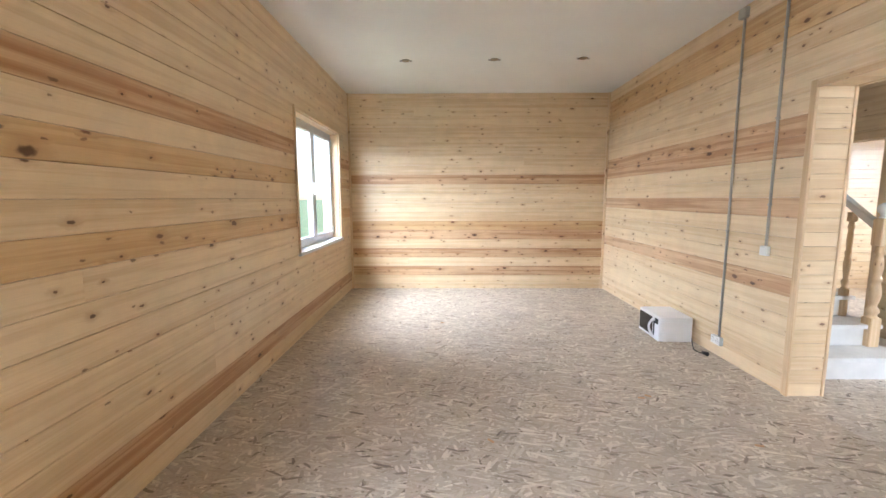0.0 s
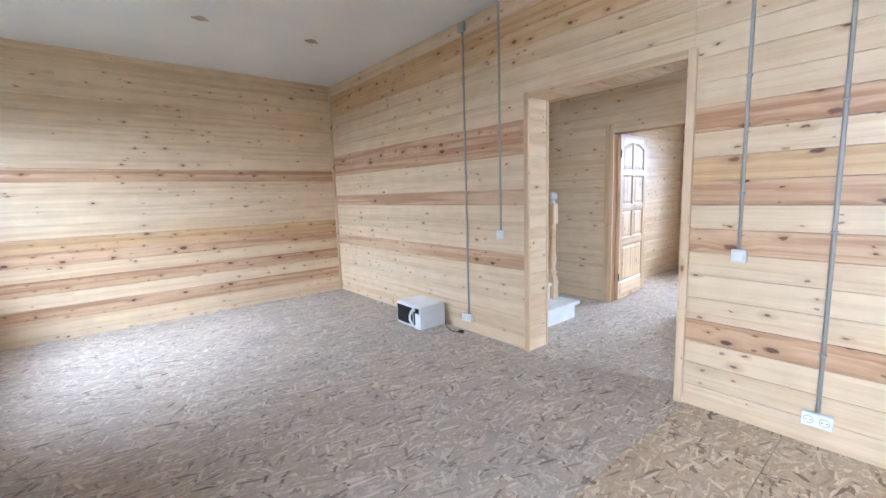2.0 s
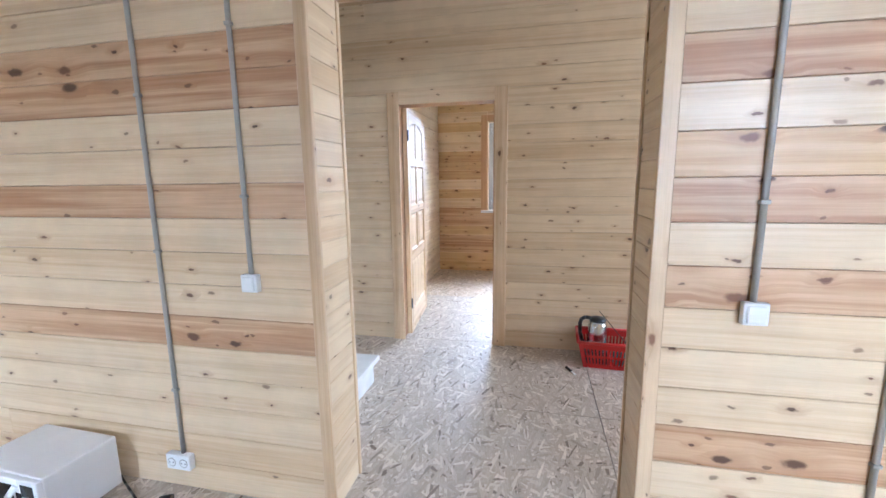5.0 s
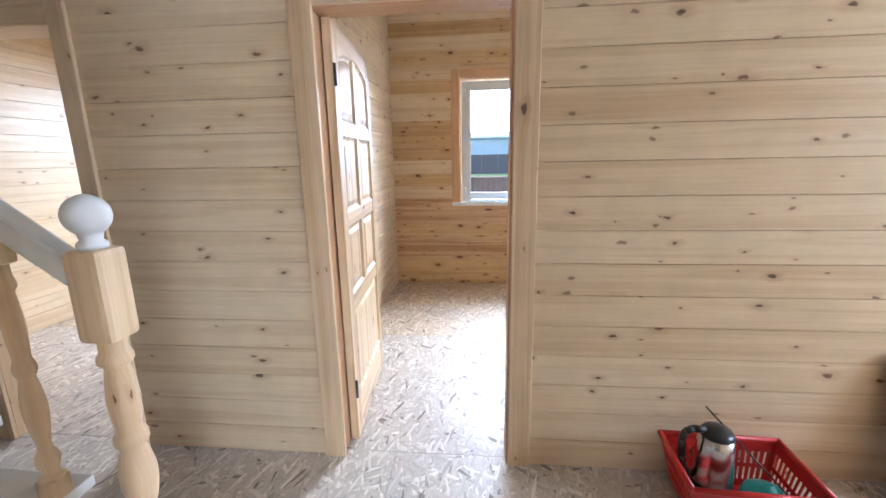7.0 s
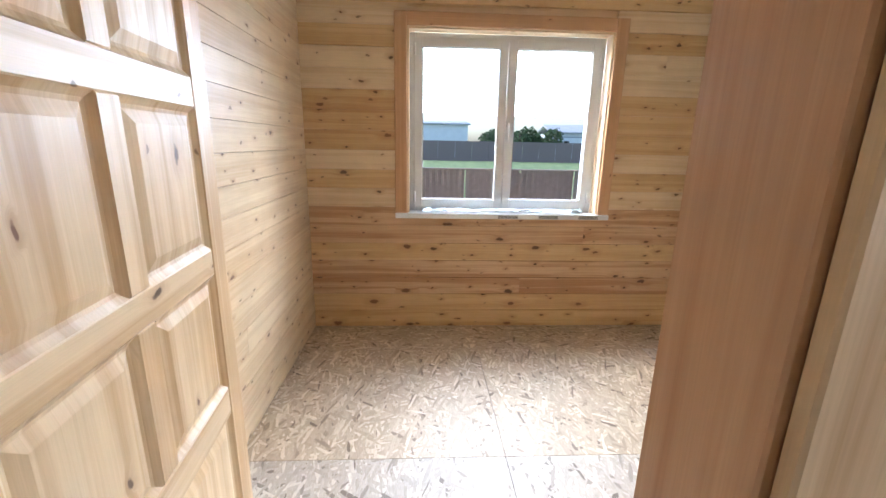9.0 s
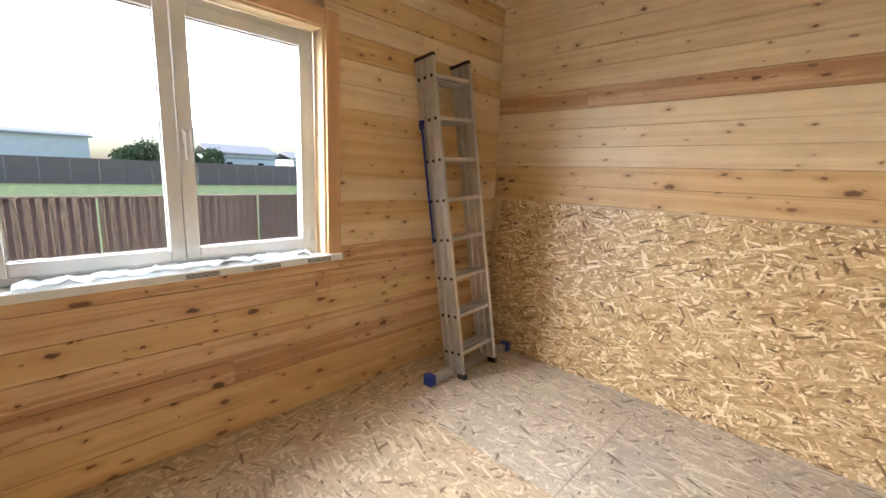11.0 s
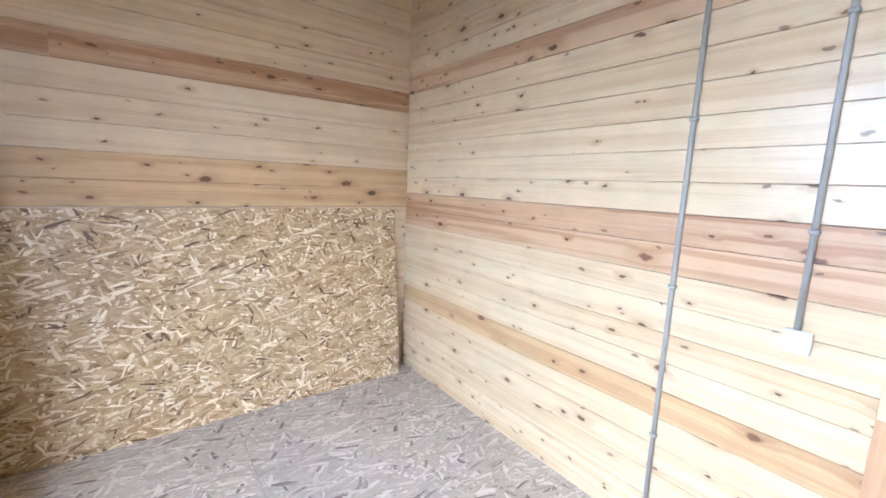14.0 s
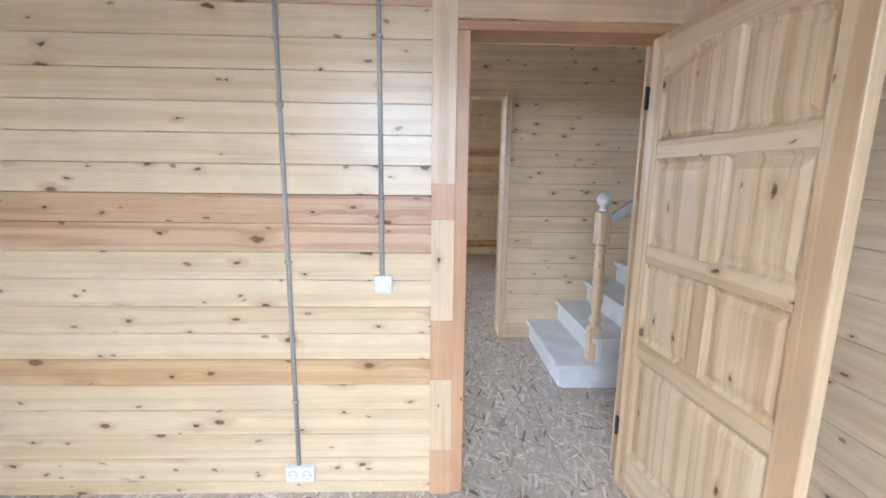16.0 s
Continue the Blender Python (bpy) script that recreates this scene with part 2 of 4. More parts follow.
STEP_WHITE = plain("dusty_white_step_paint", (0.70, 0.69, 0.67), 0.5, 0, 0.14, 6)
OVEN_WHITE = plain("white_enamel", (0.80, 0.80, 0.81), 0.28, 0, 0.03)
GROUND = plain("rough_grass_ground", (0.20, 0.26, 0.10), 0.9, 0, 0.35, 1.2, 0.4)
FENCE_BROWN = plain("brown_sheet_metal", (0.30, 0.235, 0.225), 0.5, 0.0, 0.1)
WALL_WHITE = plain("white_cladding", (0.82, 0.82, 0.82), 0.6, 0, 0.05, 1)
ROOF_GREY = plain("grey_roofing", (0.45, 0.45, 0.46), 0.6, 0, 0.1, 1)
LEAF = plain("tree_foliage", (0.06, 0.10, 0.035), 0.8, 0, 0.4, 2, 0.3)
BARK = plain("tree_bark", (0.12, 0.09, 0.07), 0.9, 0, 0.3, 6, 0.4)

GLASS, _n, _l, _b = material("window_glass")
_b.inputs["Base Color"].default_value = (1, 1, 1, 1)
_b.inputs["Roughness"].default_value, _b.inputs["IOR"].default_value = 0.0, 1.05
_b.inputs["Transmission Weight"].default_value = 1.0
FILM, _n, _l, _b = material("clear_plastic_film")
_b.inputs["Base Color"].default_value = (0.86, 0.93, 0.94, 1)
_b.inputs["Roughness"].default_value, _b.inputs["Transmission Weight"].default_value, _b.inputs["IOR"].default_value = 0.22, 0.55, 1.2
SMOKED, _n, _l, _b = material("dark_oven_glass")
_b.inputs["Base Color"].default_value = (0.012, 0.012, 0.014, 1)
_b.inputs["Roughness"].default_value = 0.12


# ---- mesh helpers ----
def put_uv(bm, grain="x"):
    """UVs in metres: u along the grain, v across it."""
    lay = bm.loops.layers.uv.get("UVMap") or bm.loops.layers.uv.new("UVMap")
    i = "xyz".index(grain)
    j, k = [q for q in range(3) if q != i]
    for f in bm.faces:
        nn = f.normal
        for lp in f.loops:
            c = lp.vert.co
            if abs(nn[i]) > 0.8:
                lp[lay].uv = (c[j] * 0.3, c[k])
            else:
                lp[lay].uv = (c[i], c[k] if abs(nn[j]) > abs(nn[k]) else c[j])


def slab(bm, lo, hi, grain="x", bevel=0.0, m=None):
    """A box between two corners, its edges eased."""
    t = bmesh.new()
    bmesh.ops.create_cube(t, size=1)
    for v in t.verts:
        v.co = Vector([lo[i] + (v.co[i] + 0.5) * (hi[i] - lo[i]) for i in range(3)])
    if bevel:
        bmesh.ops.bevel(t, geom=list(t.edges), offset=bevel, segments=2 if bevel > 0.004 else 1, affect="EDGES", profile=0.6)
    t.normal_update()
    put_uv(t, grain)
    if m is not None:
        t.transform(m)
    merge(bm, t)
    return bm


def merge(bm, t):
    me = bpy.data.meshes.new("tmp")
    t.to_mesh(me)
    t.free()
    bm.from_mesh(me)
    bpy.data.meshes.remove(me)


def rod(bm, a, b, r, seg=10, r2=None):
    a, b = Vector(a), Vector(b)
    t = bmesh.new()
    bmesh.ops.create_cone(t, cap_ends=True, segments=seg, radius1=r, radius2=r if r2 is None else r2, depth=(b - a).length)
    t.transform(Matrix.Translation((a + b) / 2) @ (b - a).to_track_quat("Z", "Y").to_matrix().to_4x4())
    t.normal_update()
    put_uv(t, "z")
    for f in t.faces:
        f.smooth = len(f.verts) == 4
    merge(bm, t)
    return bm


def turned(bm, profile, seg=20, m=None):
    """A turned piece from (radius, height) pairs."""
    t = bmesh.new()
    rings = [[t.verts.new((r * math.cos(2 * math.pi * i / seg), r * math.sin(2 * math.pi * i / seg), z)) for i in range(seg)] for r, z in profile]
    for a, b in zip(rings, rings[1:]):
        for i in range(seg):
            t.faces.new((a[i], a[(i + 1) % seg], b[(i + 1) % seg], b[i])).smooth = True
    t.faces.new(rings[0][::-1])
    t.faces.new(rings[-1])
    t.normal_update()
    put_uv(t, "z")
    if m is not None:
        t.transform(m)
    merge(bm, t)
    return bm


def tube(bm, pts, r, seg=8):
    """A round cable along points."""
    for a, b in zip(pts, pts[1:]):
        rod(bm, a, b, r, seg)
    return bm


def part(name, bm, mat, parent=None, label=""):
    me = bpy.data.meshes.new(name)
    bm.to_mesh(me)
    bm.free()
    me.materials.append(mat)
    ob = new(name, me)
    if parent is not None:
        ob.parent = parent
    return tagged(ob, label)


def box_part(name, lo, hi, mat, parent=None, grain="x", bevel=0.002, label=""):
    return part(name, slab(bmesh.new(), lo, hi, grain, bevel), mat, parent, label)


def thing(name, label, category, group="", kind="", at=None):
    ob = new(name)
    if at is not None:
        ob.matrix_basis = at
    return tagged(ob, label, category, group, kind)


def structure(name, bm, mat, label, category):
    return tagged(part(name, bm, mat), label, category, "", "structure")


# ---- walls, floors, ceilings ----
H = 2.905


def core(name, plane, p0, p1, a0, a1, holes, label):
    """The wall's inner body, with its openings cut through."""
    bm = bmesh.new()
    cuts = sorted({a0, a1, *[q for h in holes for q in h[:2]]})
    for u, v in zip(cuts, cuts[1:]):
        z0 = 0.0
        spans = sorted([(h[2], h[3]) for h in holes if h[0] <= u + 1e-6 and h[1] >= v - 1e-6])
        solid = []
        for lo, hi in spans:
            if lo > z0 + 0.01:
                solid.append((z0, lo))
            z0 = hi
        solid.append((z0, H))
        for lo, hi in solid:
            if plane == "x":
                slab(bm, (p0, u, lo), (p1, v, hi), "y")
            else:
                slab(bm, (u, p0, lo), (v, p1, hi), "x")
    return structure(name, bm, TRIM, label, "wall")


PITCH = 0.1383
BOARD = 0.018


def plank_mesh(plane, pos, sgn, u, v, lo, hi, ease_lo, ease_hi):
    """One lining board: its two long edges eased at the face."""
    e, d = 0.0024, 0.006
    back = pos - sgn * BOARD
    prof = [(back, lo), (pos - sgn * d, lo), (pos, lo + e if ease_lo else lo), (pos, hi - e if ease_hi else hi), (pos - sgn * d, hi), (back, hi)]
    verts, faces, uvs = [], [], []
    k = len(prof)
    for a in (u, v):
        for q, z in prof:
            verts.append((q, a, z) if plane == "x" else (a, q, z))
    flip = (sgn > 0) == (plane == "x")
    for i in range(k):
        j = (i + 1) % k
        f = (i, j, k + j, k + i)
        faces.append(f if not flip else f[::-1])
    ends = (tuple(range(k))[::-1], tuple(range(k, 2 * k)))
    for f in ends:
        faces.append(f if not flip else f[::-1])
    me = bpy.data.meshes.new("plank")
    me.from_pydata(verts, [], faces)
    lay = me.uv_layers.new(name="UVMap")
    ia = 1 if plane == "x" else 0
    for lp in me.loops:
        c = me.vertices[lp.vertex_index].co
        lay.data[lp.index].uv = (c[ia], c[2])
    return me


def boards(wall, plane, pos, sgn, a0, a1, holes=(), heart=(), gold=(), seed=1, joints=0.35, base=None, first=0.0, pitch=PITCH):
    """Lines one face of a wall with horizontal boards, each an object of its own."""
    rng = random.Random(seed)
    r, z = 0, first
    while z < H - 0.004:
        top = min(z + pitch, H)
        mat = HEART if r in heart else GOLD if r in gold else (base or PINE)
        if base is GOLD and r not in heart and rng.random() < 0.35:
            mat = PINE
        levels = sorted({max(z, 0.0), top, *[q for h in holes for q in h[2:4] if z + 0.004 < q < top - 0.004]})
        cutpts = []
        if rng.random() < joints and a1 - a0 > 2.0:
            cutpts = [a0 + (a1 - a0) * rng.uniform(0.22, 0.78)]
        for lo, hi in zip(levels, levels[1:]):
            spans = [(a0, a1)]
            for h in holes:
                if h[2] < hi - 0.002 and h[3] > lo + 0.002:
                    spans = [q for s in spans for q in ((s[0], min(s[1], h[0])), (max(s[0], h[1]), s[1])) if q[1] - q[0] > 0.01]
            for s in spans:
                ends = [s[0], *[c for c in cutpts if s[0] + 0.15 < c < s[1] - 0.15], s[1]]
                for u, v in zip(ends, ends[1:]):
                    me = plank_mesh(plane, pos, sgn, u + 0.0006, v - 0.0006, lo, hi, lo == z, hi == top)
                    me.materials.append(mat)
                    ob = new("plank", me)
                    ob.parent = wall
        z, r = top, r + 1


SOUTH = -0.9
NORTH = 6.755
LIV_DOOR = (2.06, 3.268, 0.0, 2.115)
BED_DOOR = (2.70, 3.61, 0.0, 2.06)
FAR_DOOR = (4.63, 5.36, 0.0, 2.0)
LIV_WIN = (4.53, 6.14, 0.85, 2.24)
BED_WIN = (1.68, 3.14, 0.925, 2.215)
FAR_WIN = (4.7, 6.0, 0.92, 2.2)
SIDE_WIN = (-0.55, 1.05, 0.85, 2.24)
HALL_WIN = (3.45, 4.35, 0.5, 2.3)

wall_west = core("wall_west", "x", -1.25, -1.038, SOUTH, NORTH, [SIDE_WIN, LIV_WIN], "outer wall lined with horizontal pine boards")
wall_north = core("wall_north", "y", NORTH + 0.018, NORTH + 0.23, -1.25, 7.85, [], "end wall lined with horizontal pine boards")
wall_south = core("wall_south", "y", SOUTH - 0.22, SOUTH - 0.018, -1.25, 4.9, [HALL_WIN], "outer wall lined with pine boards")
wall_partition = core("wall_partition", "x", 2.843, 3.038, SOUTH, NORTH, [LIV_DOOR], "board-lined partition with a wide doorway")
wall_hall = core("wall_hall", "x", 4.768, 4.882, SOUTH, NORTH, [BED_DOOR, FAR_DOOR], "board-lined inner wall with two doorways")
wall_east = core("wall_east", "x", 7.638, 7.85, 0.04, NORTH, [BED_WIN, FAR_WIN], "outer wall lined with golden pine boards")
wall_bedroom_end = core("wall_bedroom_end", "y", -0.18, 0.022, 4.9, 7.85, [], "bedroom end wall lined with narrow pine boards")
wall_between = core("wall_between", "y", 3.888, 4.0, 4.9, 7.638, [], "board-lined wall between two rooms")

boards(wall_west, "x", -1.02, 1, SOUTH, NORTH, [SIDE_WIN, LIV_WIN], (1, 13), (8, 11), 11, 0.5)
boards(wall_north, "y", NORTH, -1, -1.02, 2.825, [], (2, 4, 6, 12), (7,), 12, 0.15, None, -0.068)
boards(wall_south, "y", SOUTH, 1, -1.02, 2.825, [], (), (), 13)
boards(wall_partition, "x", 2.825, -1, SOUTH, LIV_DOOR[0], [], (3, 7, 9, 12), (10,), 14, 0.0)
boards(wall_partition, "x", 2.825, -1, LIV_DOOR[0], NORTH, [LIV_DOOR], (5, 9, 12, 13), (18, 19), 15, 0.1)
boards(wall_partition, "x", 3.056, 1, SOUTH, NORTH, [LIV_DOOR], (), (), 16)
boards(wall_hall, "x", 4.75, -1, SOUTH, NORTH, [BED_DOOR, FAR_DOOR], (), (), 17, 0.2)
boards(wall_hall, "x", 4.9, 1, 0.04, 3.87, [BED_DOOR], (10, 11, 18), (5,), 18, 0.0, KNOTTY, -0.06, 0.118)
boards(wall_hall, "x", 4.9, 1, 4.02, NORTH, [FAR_DOOR], (), (), 19)
boards(wall_east, "x", 7.62, -1, 0.04, 3.87, [BED_WIN], (2, 3, 5, 6), (), 20, 0.3, GOLD)
boards(wall_east, "x", 7.62, -1, 4.02, NORTH, [FAR_WIN], (), (), 21)
boards(wall_bedroom_end, "y", 0.04, 1, 4.9, 7.62, [], (14,), (9, 10), 22, 0.3)
boards(wall_between, "y", 3.87, -1, 4.9, 7.62, [], (), (), 23, 0.3)
boards(wall_between, "y", 4.018, 1, 4.9, 7.62, [], (), (), 24, 0.3)
boards(wall_north, "y", NORTH, -1, 3.056, 4.75, [], (), (), 25)
boards(wall_north, "y", NORTH, -1, 4.9, 7.62, [], (), (), 26)
boards(wall_south, "y", SOUTH, 1, 3.056, 4.75, [HALL_WIN], (), (), 27)

structure("ceiling", slab(bmesh.new(), (-1.25, SOUTH - 0.22, H), (7.85, NORTH + 0.23, H + 0.12)), CEILING_WHITE, "smooth white painted ceiling", "ceiling")
floor = structure("floor", slab(bmesh.new(), (-1.25, SOUTH - 0.22, -0.2), (7.85, NORTH + 0.23, -0.022)), FLOOR_OSB, "strand board floor on joists", "floor")


def sheet(x0, x1, y0, y1, gap=0.0012, grain="x", mat=None):
    box_part("floor_sheet", (x0 + gap, y0 + gap, -0.022), (x1 - gap, y1 - gap, 0.0), mat or FLOOR_OSB, floor, grain, 0.0)


for x0, x1 in ((-1.02, 0.24), (0.24, 1.49), (1.49, 2.84)):
    for y0, y1 in ((2.04, 4.54), (4.54, NORTH)):
        sheet(x0, x1, y0, y1, 0.0006)
    sheet(x0, x1, SOUTH, 1.535, 0.002, "x", FRESH_LIT_OSB if x0 > 1 else None)
    sheet(x0, x1, 1.535, 2.04, 0.002, "x", FRESH_LIT_OSB if x0 > 1 else None)
for y0, y1 in ((SOUTH, 0.8), (0.8, 2.05), (2.05, 3.298), (3.298, 4.5), (4.5, NORTH)):
    sheet(2.84, 3.77, y0, y1, 0.0022, "x")
    sheet(3.77, 4.79, y0, y1, 0.0022, "x")
for y0, y1 in ((0.04, 1.4), (1.4, 2.62), (2.62, 3.87), (4.02, NORTH)):
    sheet(4.79, 6.16, y0, y1, 0.0014, "x")
    # window-side sheets: newer board, with the window's golden light put into its colour
    sheet(6.16, 7.22, y0, y1, 0.0014, "x", FRESH_LIT_OSB if y0 > 1 else None)
    sheet(7.22, 7.62, y0, y1, 0.0014, "y", FRESH_LIT_OSB)


# ---- trim ----
def strip(name, lo, hi, grain, mat=TRIM, label="planed pine strip", bevel=0.003):
    ob = box_part(name, lo, hi, mat, None, grain, bevel)
    return tagged(ob, label, "trim", "", "structure")


def casing(plane_x, out, y0, y1, top, w, mat, thick=0.018, sill=0.0):
    """Architrave round an opening on a wall across x: y0, y1 and top are the opening's edges."""
    a, b = sorted((plane_x, plane_x + out * thick))
    c, d = sorted((plane_x, plane_x + out * (thick - 0.002)))
    strip("door_casing", (a, y0 - w, sill), (b, y0, top + w), "z", mat, "flat pine casing board beside an opening")
    strip("door_casing", (a, y1, sill), (b, y1 + w, top + w), "z", mat, "flat pine casing board beside an opening")
    strip("door_casing", (c, y0, top), (d, y1, top + w), "y", mat, "flat pine casing board over an opening")


# wide doorway: narrow edge strips and board-lined jambs
y0, y1, zt = LIV_DOOR[0], LIV_DOOR[1], LIV_DOOR[3]
for px, out in ((2.825, -1), (3.056, 1)):
    casing(px, out, y0 + 0.03, y1 - 0.03, zt - 0.03, 0.05, TRIM, 0.02)
JAMB_PITCH = 0.0962
for i in range(22):
    lo, hi = i * JAMB_PITCH, min((i + 1) * JAMB_PITCH, zt) - 0.002
    for a, b in ((y0, y0 + 0.022), (y1 - 0.022, y1)):
        strip("jamb_lining", (2.826, a, lo), (3.055, b, hi), "x", PINE, "short pine board lining a doorway", 0.002)
for i in range(6):
    a = y0 + 0.022 + i * (y1 - y0 - 0.044) / 6
    strip("jamb_lining", (2.826, a, zt - 0.022), (3.055, a + (y1 - y0 - 0.044) / 6 - 0.002, zt), "x", PINE, "short pine board lining a doorway", 0.002)

# bedroom doorway
casing(4.75, -1, 2.767, 3.54, 1.985, 0.1, TRIM)
strip("door_casing", (4.9, 3.585, 0), (4.918, 3.68, 2.115), "z", TRIM, "flat pine casing board beside an opening")
strip("door_casing", (4.9, 2.722, 2.02), (4.916, 3.585, 2.115), "y", TRIM, "flat pine casing board over an opening")
# finger-jointed casing of paler and redder lengths
for za, zb, mt in ((0, 0.22, BRACE), (0.22, 0.56, TRIM), (0.56, 0.83, BRACE), (0.83, 1.26, TRIM), (1.26, 1.405, BRACE), (1.405, 2.115, TRIM)):
    strip("door_casing", (4.9, 2.627, za), (4.918, 2.722, zb - 0.0004), "z", mt, "finger-jointed pine casing length beside an opening", 0.0008)
strip("door_jamb", (4.751, 2.70, 0), (4.899, 2.775, 1.985), "z", BRACE, "pine door jamb")
strip("door_jamb", (4.751, 3.556, 0), (4.899, 3.61, 1.985), "z", BRACE, "pine door jamb with hinges")
strip("door_jamb", (4.751, 2.70, 1.986), (4.899, 3.61, 2.06), "y", BRACE, "pine door head")
# far room doorway
casing(4.75, -1, 4.66, 5.33, 1.97, 0.085, TRIM)
strip("door_jamb", (4.751, 4.63, 0), (4.899, 4.66, 1.97), "z", TRIM, "pine door jamb")
strip("door_jamb", (4.751, 5.33, 0), (4.899, 5.36, 1.97), "z", TRIM, "pine door jamb")
strip("door_jamb", (4.751, 4.63, 1.971), (4.899, 5.36, 2.0), "y", TRIM, "pine door head")
# corner beads in the living room
strip("corner_bead", (2.795, NORTH - 0.03, 0), (2.8245, NORTH - 0.0005, H), "z", TRIM, "pine bead in a corner")
strip("corner_bead", (-1.0195, NORTH - 0.03, 0), (-0.99, NORTH - 0.0005, H), "z", TRIM, "pine bead in a corner")


# ---- windows ----
def window(name, px, out, hole, wide_casing, casing_mat, label, handle_on=True):
    """A two-leaf white plastic window set back in its opening, with reveal boards, casing and sill."""
    y0, y1, z0, z1 = hole
    w = thing(name, label, "window", "", "structure")

    def bx(nm, x0, x1, ya, yb, za, zb, mat, par, grain="z", bev=0.004, lab=""):
        a, b = sorted((px - out * x0, px - out * x1))
        return box_part(nm, (a, ya, za), (b, yb, zb), mat, par, grain, bev, lab)
    # reveal boards
    bx("reveal", 0.001, 0.1, y0, y0 + 0.018, z0, z1, TRIM, w)
    bx("reveal", 0.001, 0.1, y1 - 0.018, y1, z0, z1, TRIM, w)
    bx("reveal", 0.001, 0.1, y0 + 0.018, y1 - 0.018, z1 - 0.018, z1, TRIM, w, "y")
    if wide_casing:
        c = wide_casing
        bx("casing", -0.018, 0, y0 - c, y0 + 0.004, z0 - 0.02, z1 + c, casing_mat, w)
        bx("casing", -0.018, 0, y1 - 0.004, y1 + c, z0 - 0.02, z1 + c, casing_mat, w)
        bx("casing", -0.016, 0, y0 + 0.004, y1 - 0.004, z1 - 0.004, z1 + c, casing_mat, w, "y")
    bx("sill", -0.035, 0.11, y0 - wide_casing, y1 + wide_casing, z0 - 0.035, z0 + 0.004, PVC, w, "y", 0.006, "white plastic window sill")
    a0, a1, b0, b1 = y0 + 0.018, y1 - 0.018, z0 + 0.0045, z1 - 0.018
    f = 0.045
    frame_bm = bmesh.new()
    xs = sorted((px - out * 0.1, px - out * 0.16))
    for ya, yb, za, zb in ((a0, a0 + f, b0, b1), (a1 - f, a1, b0, b1), (a0 + f, a1 - f, b0, b0 + f), (a0 + f, a1 - f, b1 - f, b1)):
        slab(frame_bm, (xs[0], ya, za), (xs[1], yb, zb), "z", 0.004)
    part("window_frame", frame_bm, PVC, w, "white plastic outer frame")
    mid = (a0 + a1) / 2
    xs = sorted((px - out * 0.088, px - out * 0.148))
    for k, (ya, yb) in enumerate(((a0 + f - 0.012, mid - 0.002), (mid + 0.002, a1 - f + 0.012))):
        s, za, zb = 0.062, b0 + f - 0.012, b1 - f + 0.012
        sash = bmesh.new()
        for q in ((ya, ya + s, za, zb), (yb - s, yb, za, zb), (ya + s, yb - s, za, za + s), (ya + s, yb - s, zb - s, zb)):
            slab(sash, (xs[0], q[0], q[2]), (xs[1], q[1], q[3]), "z", 0.005)
        so = part("sash", sash, PVC, w, "white plastic casement leaf")
        gx = px - out * 0.12
        pane = box_part("pane", (gx - 0.003, ya + s - 0.006, za + s - 0.006), (gx + 0.003, yb - s + 0.006, zb - s + 0.006), GLASS, so, "z", 0.0, "clear glass pane")
        pane.visible_shadow = False
        gk = bmesh.new()
        gxx = sorted((px - out * 0.1, px - out * 0.106))
        for q in ((ya + s, ya + s + 0.006, za + s, zb - s), (yb - s - 0.006, yb - s, za + s, zb - s), (ya + s, yb - s, za + s, za + s + 0.006), (ya + s, yb - s, zb - s - 0.006, zb - s)):
            slab(gk, (gxx[0], q[0], q[2]), (gxx[1], q[1], q[3]), "z")
        part("gasket", gk, CONDUIT_GREY, so)
        hm = bmesh.new()
        hy = yb - s / 2 if k == 0 else ya + s / 2
        hz = (za + zb) / 2
        slab(hm, (min(xs[0], px - out * 0.088) - 0.012, hy - 0.014, hz - 0.035), (px - out * 0.088 + (0.012 if out > 0 else 0.0), hy + 0.014, hz + 0.035), "z", 0.004)
        slab(hm, (px - out * 0.088 + out * 0.02 - 0.012, hy - 0.01, hz - 0.11), (px - out * 0.088 + out * 0.02 + 0.012, hy + 0.01, hz + 0.02), "z", 0.006)
        if (k == 0) == handle_on:
            part("handle", hm, PVC, so, "white window handle")
        else:
            hm.free()
        for hz in (za + 0.08, zb - 0.08):
            hy = ya + 0.004 if k == 0 else yb - 0.004
            hb = rod(bmesh.new(), (px - out * 0.084, hy, hz - 0.04), (px - out * 0.084, hy, hz + 0.04), 0.008)
            part("hinge", hb, PVC, so)
    return w


window("window_1", -1.02, 1, LIV_WIN, 0.03, TRIM, "white two-leaf plastic window with pine reveal")
window("window_3", -1.02, 1, SIDE_WIN, 0.03, TRIM, "white two-leaf plastic window with pine reveal")
window("window_2", 7.62, -1, BED_WIN, 0.085, BRACE, "white two-leaf plastic window with reddish pine casing")


